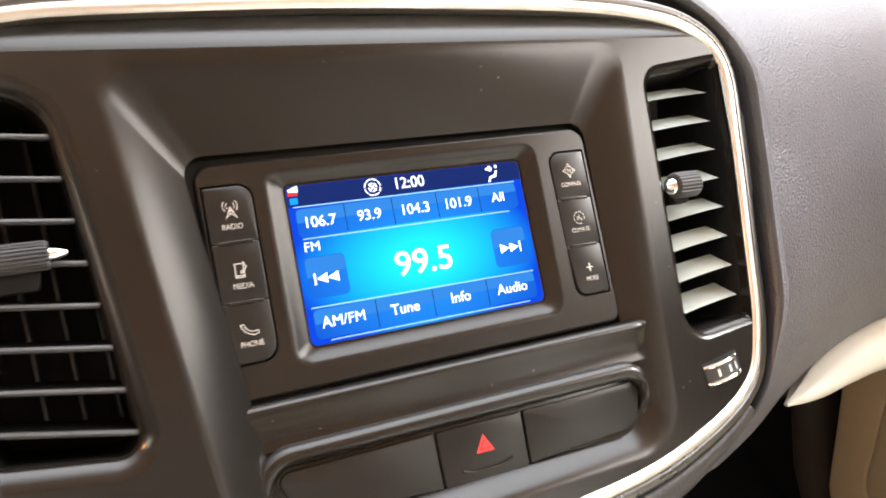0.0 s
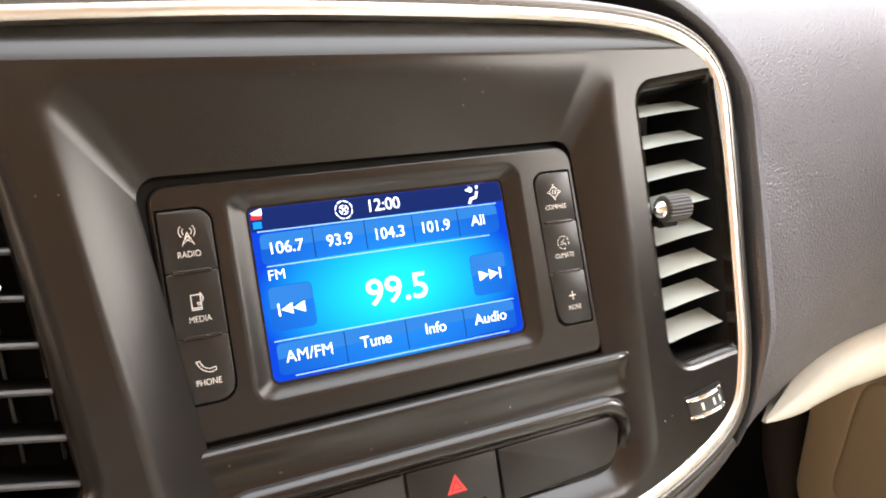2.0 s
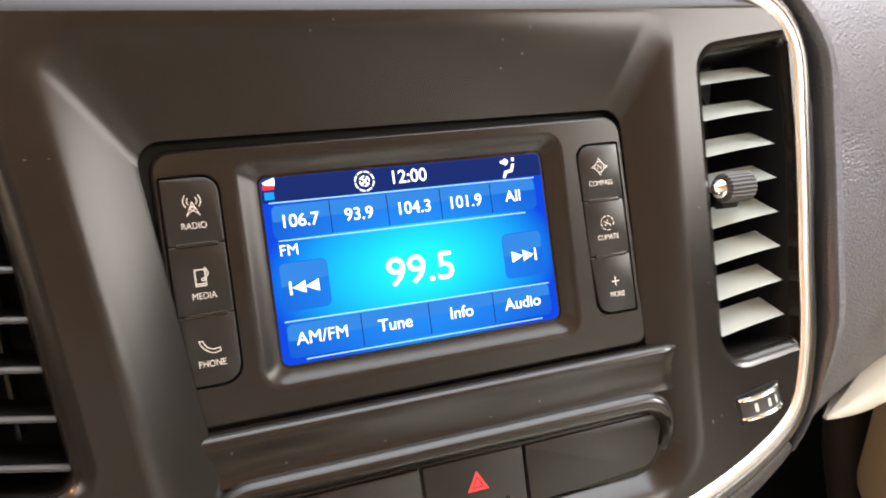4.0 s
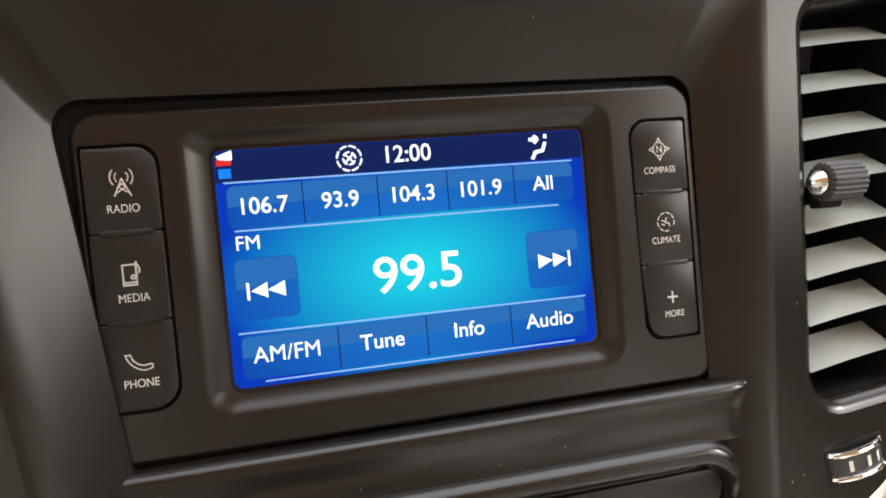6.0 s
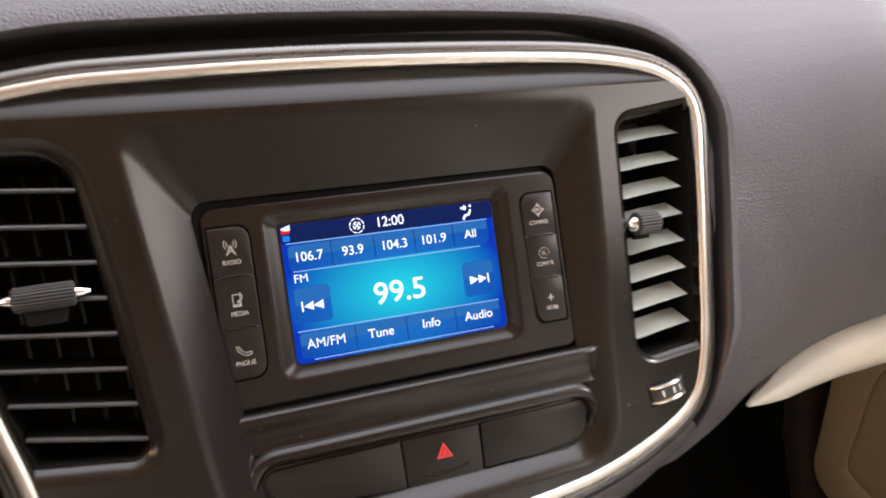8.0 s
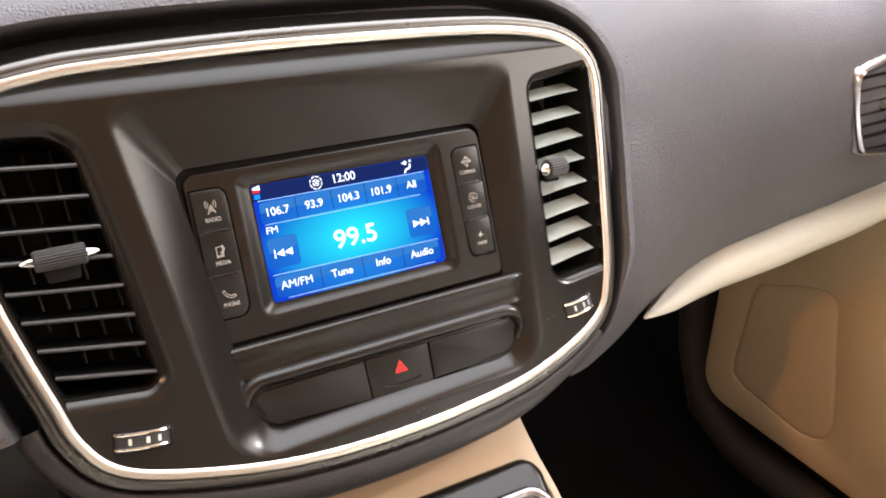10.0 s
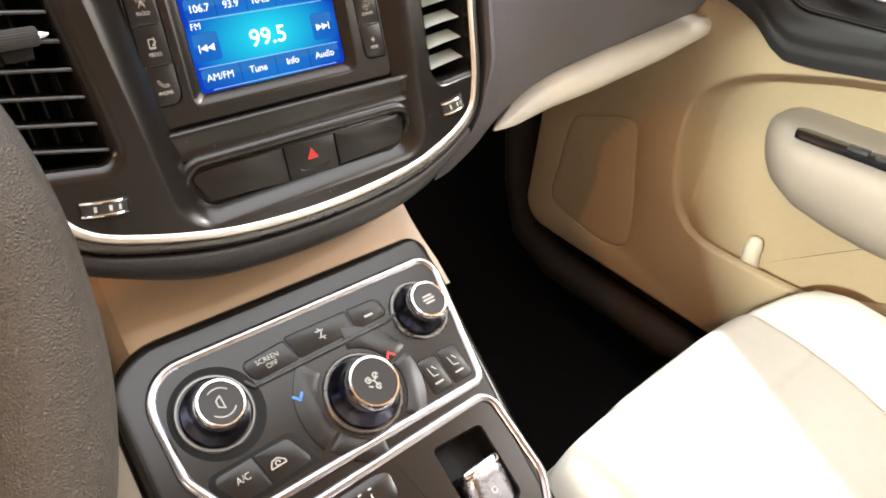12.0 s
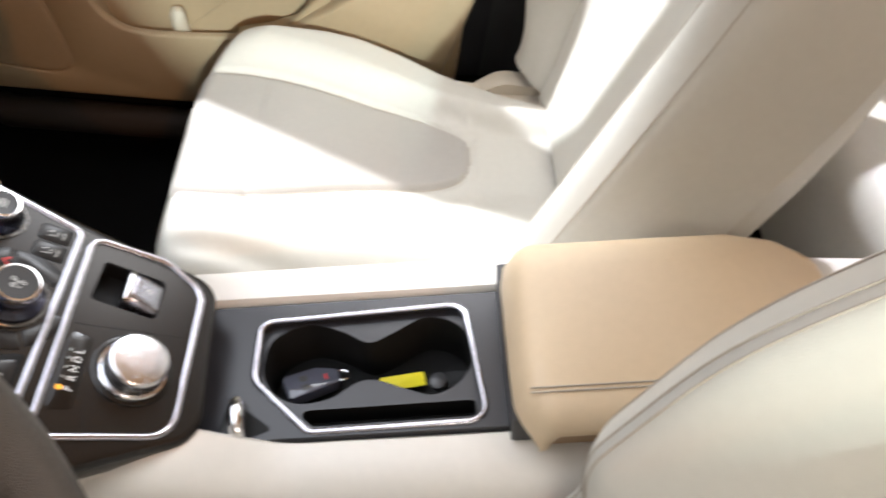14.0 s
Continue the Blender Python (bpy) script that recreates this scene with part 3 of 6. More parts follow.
    def key(name, x0, x1, y0, y1, r=2.0):
        o = patch(name, [[(p.x, p.y) for p in corners([(x0, y1, r), (x1, y1, r), (x1, y0, r), (x0, y0, r)], 4)]], W + 0.03, UIKEY, sc)
        patch("gloss", [[(p.x, p.y) for p in corners([(x0 + 0.3, y1 - 0.3, r * 0.8), (x1 - 0.3, y1 - 0.3, r * 0.8), (x1 - 0.3, y0 + (y1 - y0) * 0.62, 0.3), (x0 + 0.3, y0 + (y1 - y0) * 0.5, 0.3)], 4)]], W + 0.04, UIKEYLIT, sc)
        return o
    key("preset_bar", -47.4, 46.6, 3.2, 14.2)
    for x in (-28.4, -8.9, 10.1, 29.0):
        patch("divider", [[(x - 0.15, 3.4), (x + 0.15, 3.4), (x + 0.15, 14.0), (x - 0.15, 14.0)]], W + 0.05, UITOP, sc)
    key("function_bar", -47.4, 47.2, -35.2, -24.0)
    for x in (-22.8, 0.9, 24.8):
        patch("divider", [[(x - 0.15, -35), (x + 0.15, -35), (x + 0.15, -24.3), (x - 0.15, -24.3)]], W + 0.05, UITOP, sc)
    key("seek_key", -47.4, -31.6, -20.2, -4.4)
    key("seek_key", 31.0, 46.6, -20.6, -4.6)
    for line in ([(-47.5, 14.9), (46.5, 14.3)], [(-46, 2.6), (41.5, 2.2)], [(-47.5, -23.3), (47.3, -24.0)], [(-42, -36.0), (43, -36.2)]):
        ribbons("light_line", [line], 0.42, W + 0.06, UILINE, sc)
    T = W + 0.08
    for s, h, c, wd in (("12:00", 4.4, (-0.3, 19.1), 0.86), ("106.7", 4.1, (-38.6, 8.5), 0.88), ("93.9", 4.1, (-18.9, 8.4), 0.88), ("104.3", 4.1, (0.3, 8.4), 0.88), ("101.9", 4.1, (19.1, 8.4), 0.88), ("All", 3.9, (37.6, 8.4), 0.9),
                        ("FM", 3.6, (-43.2, -0.7), 0.9), ("99.5", 9.5, (0.1, -12.9), 0.96), ("AM/FM", 4.1, (-36.0, -29.4), 0.88), ("Tune", 4.0, (-11.3, -29.6), 0.9), ("Info", 4.0, (12.6, -29.4), 0.9), ("Audio", 4.0, (36.2, -29.6), 0.9)):
        lettering("lettering", s, h, c, T, UITEXT, sc, wide=wd * 1.12, bold=0.0 if "M" in s else 0.008)
    patch("seek_symbol", [[(-39.4, -12.8), (-35.0, -10.8), (-35.0, -14.8)], [(-43.6, -12.8), (-39.4, -10.8), (-39.4, -14.8)], [(-44.6, -10.6), (-43.9, -10.6), (-43.9, -15.0), (-44.6, -15.0)]], T, UITEXT, sc)
    patch("seek_symbol", [[(38.6, -13.0), (34.2, -11.0), (34.2, -15.0)], [(42.8, -13.0), (38.6, -11.0), (38.6, -15.0)], [(43.1, -10.8), (43.8, -10.8), (43.8, -15.2), (43.1, -15.2)]], T, UITEXT, sc)
    ribbons("fan_symbol", [arc((-15.6, 19.0), 3.2, a, a + 30, 3) for a in range(10, 330, 45)] + [arc((-15.6, 19.0), 1.6, a, a + 60, 3) for a in (0, 90, 180, 270)] + [[(-16.8, 17.8), (-14.4, 20.2)], [(-16.8, 20.2), (-14.4, 17.8)]], 0.5, T, UITEXT, sc)
    ribbons("air_symbol", [[(39.2, 21.8), (39.2, 21.2)], [(39.0, 19.6), (38.2, 17.6), (36.0, 17.2), (35.2, 15.6)], [(34.6, 20.8), (36.6, 20.8)], [(36.0, 21.6), (36.8, 20.8), (36.0, 20.0)]], 1.0, T, UITEXT, sc)
    patch("temperature_symbol", [[(-49.0, 21.6), (-45.0, 23.0), (-45.0, 20.6), (-47.6, 20.0)]], T, UITEXT, sc)
    patch("temperature_symbol", [[(-49.0, 20.8), (-45.2, 20.4), (-45.4, 19.2), (-49.0, 19.2)]], T + 0.01, UIRED, sc)
    patch("temperature_symbol", [[(-48.6, 18.4), (-45.6, 18.4), (-45.6, 16.0), (-48.6, 16.0)]], T, UIBLUE, sc)


def build_switch_bar():
    sw = thing("switch_bar", PANEL, "row of black blank switches with a red hazard button", "switch row")
    pad("base", [(-79, -75.5, 3), (90, -75.5, 3), (84, -102, 15), (-68, -102, 15)], -8, -0.6, SATIN, sw, edge=1.0, seg=8)
    pad("blank_switch", [(-72, -78.6, 3.5), (-11, -78.2, 0.8), (-10.6, -99.4, 0.8), (-63.5, -96.4, 8)], -1, 1.2, KEYMAT, sw, edge=0.6, seg=6)
    pad("blank_switch", [(28, -78.6, 0.8), (86, -78.2, 3.5), (79.5, -96.6, 9), (27.6, -99.2, 0.8)], -1, 1.2, KEYMAT, sw, edge=0.6, seg=6)
    hz = pad("hazard_button", [(-9.8, -78.3, 0.8), (27.2, -78.6, 0.8), (26.8, -100, 2), (-9.6, -100.2, 2)], -1, 0.9, KEYMAT, sw, "black hazard button with a red triangle", edge=0.6)
    c = (9.0, -87.4)
    tri = [(c[0] + 4.6 * math.cos(radians(a)), c[1] + 4.6 * math.sin(radians(a)) - 0.3) for a in (90, 210, 330)]
    patch("triangle", [tri], 1.0, RED, hz)
    ribbons("triangle_line", [[(c[0] + 2.3 * math.cos(radians(a)), c[1] + 2.3 * math.sin(radians(a)) - 0.3) for a in (90, 210, 330, 450)]], 0.35, 1.05, KEYMAT, hz)
    bm = bmesh.new()
    tube(bm, [(x * MM, (-96.4 + 1.6 * (abs(x - 9) / 11) ** 4) * MM, 1.0 * MM) for x in np.linspace(-2, 20, 13)], 0.0007, 8)
    part("lip", bm, SATIN, hz)


def knurled(bm, c, half, r, n=88):
    """A ribbed roller lying along u."""
    prof = [(-half, r * 0.78), (-half * 0.92, r * 0.96), (0, r), (half * 0.92, r * 0.98), (half, r * 0.82)]
    rings = []
    for u, rr in prof:
        rings.append([bm.verts.new(((c[0] + u) * MM, (c[1] + (rr + (0.45 if i % 4 < 2 else 0)) * math.cos(2 * math.pi * i / n)) * MM, (c[2] + (rr + (0.45 if i % 4 < 2 else 0)) * math.sin(2 * math.pi * i / n)) * MM)) for i in range(n)])
    stack(bm, rings, True, True)


def build_vent(hole, right):
    v = thing("air_vent", FASCIA, "black air vent with horizontal slats and a ribbed roller" if not right else "air vent with tilted black slats, sheen painted grey, and a ribbed roller", "air vent", "dashboard air vents")
    bm = bmesh.new()
    stack(bm, [ring(bm, inside_trim(hole), -5), ring(bm, offs(hole, -0.5), -48)], False, True)
    part("housing", bm, BLACK, v)
    for k in range(8):
        bm = bmesh.new()
        if right:
            cv = 46.5 - 14.05 * k
            ul, ur = 123.3 - 0.7 * k, 163.2 - 1.22 * k

            def blade(s, t):
                u = ul + (ur - ul) * s
                chord = t * 15.0
                return (u * MM, (cv - 3.6 + chord * 0.46 + 3.0 * s + 0.3 * math.sin(math.pi * s)) * MM, (-3.0 - chord * 0.85 - 3.0 * s) * MM)
        else:
            cv = 45.8 - 13.95 * k
            ur = -120.5 + 1.45 * k
            ul = interp(cv + 6, [(-60, -148), (-54, -150), (-30, -157), (-4, -163), (24, -166), (60, -163)])

            def blade(s, t):
                u = ul + (ur - ul) * s
                return (u * MM, (cv + (4.0 + 0.7 * k) * (1 - s) + t * 2.2) * MM, (-5.0 - t * 17) * MM)
        grid(bm, 8, 3, blade)
        bmesh.ops.solidify(bm, geom=bm.faces[:], thickness=0.0018)
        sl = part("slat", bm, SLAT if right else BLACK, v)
        if not right:
            # Light caught on the black slat's front edge, added as a grey bar
            bm = bmesh.new()
            tube(bm, [Vector(blade(s, 0)) - Vector((0, 0.0009, 0)) for s in np.linspace(0, 1, 9)], 0.00105, 8)
            part("front_edge", bm, SLATL, sl, "rounded slat front edge, caught light painted grey")
    for k in range(4):
        bm = bmesh.new()
        u = (126 + 9 * k) if right else (-156 + 11.5 * k)
        lo, hi = (-58, 54) if right else (interp(u, [(-164, -2), (-150, -44), (-110, -50)]), 56)
        padded(bm, corners([(u, hi, 0.2), (u + 1.2, hi, 0.2), (u + 1.2 + (-3 if right else 6), lo, 0.2), (u + (-3 if right else 6), lo, 0.2)], 1), -46, -38 if right else -30, 0.2)
        part("vane", bm, BLACK if right else SLATD, v)
    bm = bmesh.new()
    if right:
        knurled(bm, (130.0, 2.0, 0.5), 6.5, 5.6)
        kn = part("roller", bm, RUBBER, v, "ribbed dark grey roller", sharp=20)
        bm = bmesh.new()
        stack(bm, [[bm.verts.new((u * MM, (2.0 + r * math.cos(a)) * MM, (-0.5 + r * math.sin(a)) * MM)) for a in np.linspace(0, 2 * math.pi, 20, endpoint=False)] for u, r in ((123.6, 4.0), (121.8, 3.4), (120.0, 1.4))], True, True)
        part("chrome_end", bm, BRIGHT, kn, "chrome end cap")
        pad("tab", [(124, -2.0, 1), (134, -2.0, 1), (133, -6.0, 1.5), (125, -6.0, 1.5)], -6, -1.5, BLACK, kn)
    else:
        knurled(bm, (-139.5, 7.2, -1.0), 10.5, 4.3)
        kn = part("roller", bm, RUBBER, v, "ribbed dark roller with chrome ends", sharp=20)
        for s in (-1, 1):
            bm = bmesh.new()
            stack(bm, [[bm.verts.new(((-139.5 + s * u) * MM, (7.2 + r * math.cos(a)) * MM, (-1.0 + r * math.sin(a)) * MM)) for a in np.linspace(0, 2 * math.pi, 20, endpoint=False)] for u, r in ((10.6, 2.4), (12.6, 2.0), (15.5, 0.8))], True, True)
            part("chrome_end", bm, BRIGHT, kn, "chrome end cap")
        pad("tab", [(-147, 3.0, 1), (-132, 3.0, 1), (-133, -3.2, 1.5), (-146, -3.2, 1.5)], -7, -2.0, BLACK, kn)


def build_thumbwheel(c, half, tall, turn):
    m = FASCIA @ pose(c[0] * MM, c[1] * MM, 0, 0, 0, turn)
    t = thing("vent_thumbwheel", m, "chrome-edged ribbed thumbwheel in a black slot", "thumbwheel", "vent thumbwheels")
    pad("slot", [(-half - 1, tall + 0.8, 1), (half + 1, tall + 0.8, 1), (half + 1, -tall - 0.8, 1), (-half - 1, -tall - 0.8, 1)], -6, 0.15, BLACK, t, edge=0.1)
    bm = bmesh.new()
    n = 28
    rings = []
    for v, k in ((-tall, 0.9), (-tall * 0.8, 1.0), (tall * 0.8, 1.0), (tall, 0.9)):
        rings.append([bm.verts.new((half * math.sin(a) * MM, v * MM, ((math.cos(a) * 5.0 - 1.4) * k + (0.2 if i % 2 else 0)) * MM)) for i, a in enumerate(np.linspace(-1.35, 1.35, n))])
    for a, b in zip(rings, rings[1:]):
        bridge(bm, a, b, False)
    part("wheel", bm, SLATD, t)
    for v in (-tall * 0.78, tall * 0.78):
        bm = bmesh.new()
        tube(bm, [(half * math.sin(a) * MM, v * MM, (math.cos(a) * 5.2 - 1.4) * MM) for a in np.linspace(-1.3, 1.3, 16)], 0.0008, 8)
        part("chrome_band", bm, BRIGHT, t, "chrome edge band")
    for a in (-0.5, 0.15, 0.6):
        bm = bmesh.new()
        q = [(half * math.sin(a + s * 0.07) * MM, v * tall * 0.34 * MM, (math.cos(a + s * 0.07) * 5.0 - 1.0) * MM) for s, v in ((-1, -1), (1, -1), (1, 1), (-1, 1))]
        bm.faces.new([bm.verts.new(p) for p in q])
        part("mark", bm, SLAT, t)


build_center_stack()
build_infotainment()
build_switch_bar()
build_vent(VENT_R, True)
build_vent(VENT_L, False)
build_thumbwheel((-124.5, -79.5), 12.0, 4.2, -9)
build_thumbwheel((129.8, -83.0), 10.2, 4.8, 8)


def build_dust():
    """Lint and flecks lying on the black panel."""
    rnd = random.Random(7)
    bm = bmesh.new()
    for k in range(34):
        kind = k % 5
        if kind < 2:
            u, t = rnd.uniform(-88, 92), rnd.random()
            c = Vector((u, 71 - 34.5 * t, (-10.5 + 0.0523 * u) * (math.sqrt(t * t + 0.012) - 0.1095) / 0.8965 + 0.15))
        elif kind == 2:
            c = Vector((rnd.choice((rnd.uniform(-116, -106), rnd.uniform(105, 114))), rnd.uniform(-95, 60), 0.12))
        elif kind == 3:
            c = Vector((rnd.uniform(-80, 84), rnd.uniform(-66, -57), 0.6))
            c = PANEL_IN @ (c * MM) / MM
            c.z += 3.0
        else:
            c = Vector((rnd.uniform(-130, 130), rnd.uniform(-112, -106), 0.12))
        a, n = rnd.uniform(0, math.pi), rnd.uniform(0.15, 0.5) * (1.8 if rnd.random() < 0.12 else 1)
        d, e = Vector((math.cos(a), math.sin(a), 0)) * n, Vector((-math.sin(a), math.cos(a), 0)) * 0.07
        top = Vector((0, 0, 0.08))
        q = [c - d - e, c + d - e, c + d + e, c - d + e]
        lo, hi = [bm.verts.new(p * MM) for p in q], [bm.verts.new((p + top) * MM) for p in q]
        bridge(bm, lo, hi)
        bm.faces.new(hi)
    o = part("dust_fleck", bm, DUST, None)
    o.matrix_world = FASCIA
    tagged(o, "pale dust flecks and lint on the black panel", "dust", "", "stuff")


build_dust()

# ---- centre console ----
SHELF = corners([(-148, 112, 38), (95, 109, 14), (63, -134, 26), (-90, -145, 36), (-156, -25, 60)], 8)
CLIMATE = corners([(-132, 91, 26), (89.5, 88, 13), (68.5, -9.5, 7), (-117, -7, 14), (-133.5, 26, 22)], 8)
GEAR = corners([(-121, -20.5, 11), (67, -19, 12), (68.5, -84, 26), (48, -121, 22), (-95, -121, 26)], 8)
EDGE = [(-3.0, -1), (-3.0, 1.0), (-1.7, 2.1), (0.3, 2.5), (2.1, 1.8), (3.0, 0.6), (3.0, -1)]


def build_console():
    co = thing("center_console", None, "cream and black centre console running between the seats", "console")
    # cream waterfall from the dashboard down to the ramp, then the sloping core under the black panel
    bm = bmesh.new()

    def fall(s, t):
        x = -0.138 + 0.248 * s
        y, z = [(0.275, 0.640), (0.258, 0.612), (0.245, 0.592), (0.235, 0.580), (0.222, 0.568), (0.205, 0.556), (0.19, 0.542)][round(t * 6)]
        side = 2 * abs(s - 0.49)
        edge = ease(0.86, 1.0, side)
        return (x + 0.008 * t * (1 if s > 0.5 else -0.2), y + 0.035 * edge, z - 0.028 * edge)
    grid(bm, 40, 6, fall)
    part("waterfall_panel", bm, TANW, co, "cream panel falling from the dashboard, warm light in its colour")
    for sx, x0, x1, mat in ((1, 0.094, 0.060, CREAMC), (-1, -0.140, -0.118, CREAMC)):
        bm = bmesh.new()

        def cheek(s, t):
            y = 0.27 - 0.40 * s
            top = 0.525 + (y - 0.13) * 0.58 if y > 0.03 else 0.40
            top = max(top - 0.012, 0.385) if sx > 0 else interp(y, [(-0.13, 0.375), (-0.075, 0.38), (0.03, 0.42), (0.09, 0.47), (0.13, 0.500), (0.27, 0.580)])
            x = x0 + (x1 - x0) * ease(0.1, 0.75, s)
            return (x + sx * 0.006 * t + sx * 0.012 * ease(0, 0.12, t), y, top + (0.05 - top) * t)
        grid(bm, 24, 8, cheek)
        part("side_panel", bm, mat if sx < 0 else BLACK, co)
    # rear body with cream rails
    bm = bmesh.new()

    def body(s, t):
        y = 0.090 - 0.915 * s
        prof = [(-0.150, 0.05), (-0.140, 0.34), (-0.134, 0.398), (-0.120, 0.417), (-0.100, 0.424), (-0.083, 0.425), (-0.078, 0.419), (-0.076, 0.30), (0.062, 0.30), (0.064, 0.421), (0.071, 0.431), (0.093, 0.434), (0.110, 0.425), (0.117, 0.40), (0.120, 0.33), (0.121, 0.05)]
        x, z = prof[round(t * 15)]
        lift = (-0.125 - y) * 0.114
        if z > 0.3:
            z += lift if y > -0.3 else 0.020
        k = ease(-0.075, 0.090, y)
        if x < -0.07 and z > 0.2:
            z += 0.060 * k
        if x < -0.09:
            x -= 0.010 * k
        return (x, y, z)
    grid(bm, 150, 15, body)
    part("console_body", bm, CREAMC, co, "cream side rails and body")
    # black floating panel with the controls
    bm = bmesh.new()
    stack(bm, [ring(bm, offs(SHELF, -3), -34), ring(bm, offs(SHELF, 0), -22), ring(bm, SHELF, -5), ring(bm, offs(SHELF, -0.8), -2.4), ring(bm, offs(SHELF, -2.4), -0.9), ring(bm, offs(SHELF, -4.6), -0.2), ring(bm, offs(SHELF, -7), 0)], True, False)
    plate(bm, offs(SHELF, -7), [offs(CLIMATE, -0.5), offs(GEAR, -0.5)], 0)
    part("ramp_panel", bm, SATIN, co, "satin black panel carrying the controls").matrix_local = RAMP


def knob(parent, c, skirt, cap, tall):
    """A rotary control: collar, flared dark skirt, chrome ring and dark printed cap."""
    bm = bmesh.new()
    lathe(bm, [(skirt + 5.4, 0), (skirt + 5.4, 1.2), (skirt + 4.6, 1.9), (skirt + 3.2, 1.9), (skirt + 2.6, 0.8)], c, 56)
    part("collar", bm, GREYDARK, parent, "thin dull metal ring")
    bm = bmesh.new()
    lathe(bm, [(skirt + 2.2, 0.5), (skirt + 2.2, 2.2), (skirt + 1.4, 4.0), (cap + 3.4, tall * 0.36), (cap + 2.2, tall * 0.56), (cap + 1.4, tall * 0.70), (cap + 0.5, tall * 0.72)], c, 64)
    k = part("knob", bm, SKIRT, parent, "dark metallic rotary knob with a chrome ring", sharp=50)
    bm = bmesh.new()
    lathe(bm, [(cap - 0.2, tall * 0.68), (cap + 1.3, tall * 0.70), (cap + 1.6, tall * 0.80), (cap + 1.2, tall * 0.92), (cap + 0.2, tall + 0.3), (cap - 0.9, tall + 0.35), (cap - 1.5, tall - 0.6)], c, 64)
    part("chrome_ring", bm, RING, k)
    bm = bmesh.new()
    lathe(bm, [(cap - 1.3, tall - 0.6), (cap - 1.4, tall - 0.1), (cap * 0.55, tall - 0.25), (0.4, tall - 0.3)], c, 48)
    part("cap", bm, KEYMAT, k)
    return k


def bars(parent, c, w, rows, width, tall=1.1, gap=1.9):
    polys = []
    for i, f in enumerate(rows):
        y = c[1] + gap * ((len(rows) - 1) / 2 - i)
        polys.append([(c[0] - width * f / 2, y - tall / 2), (c[0] + width * f / 2, y - tall / 2), (c[0] + width * f / 2, y + tall / 2), (c[0] - width * f / 2, y + tall / 2)])
    patch("print", polys, w, PRINTDIM, parent)


def sector(c, r0, r1, a0, a1, n=10):
    return [Vector(p) for p in arc(c, r1, a0, a1, n)] + [Vector(p) for p in arc(c, r0, a1, a0, n)]


def button(pts, w0, w1, mat, parent, label="", edge=0.5):
    """A flush key in a thin dark gap."""
    b = pad("button", pts, w0, w1 - 0.45, mat, parent, label, edge=0.4)
    bm = bmesh.new()
    loop = corners(pts, 5)
    stack(bm, [ring(bm, offs(loop, 0.75), w0), ring(bm, offs(loop, 0.75), 0.53), ring(bm, offs(loop, 0.02), 0.53), ring(bm, offs(loop, 0.02), w0)])
    part("gap", bm, BLACK, b)
    return b


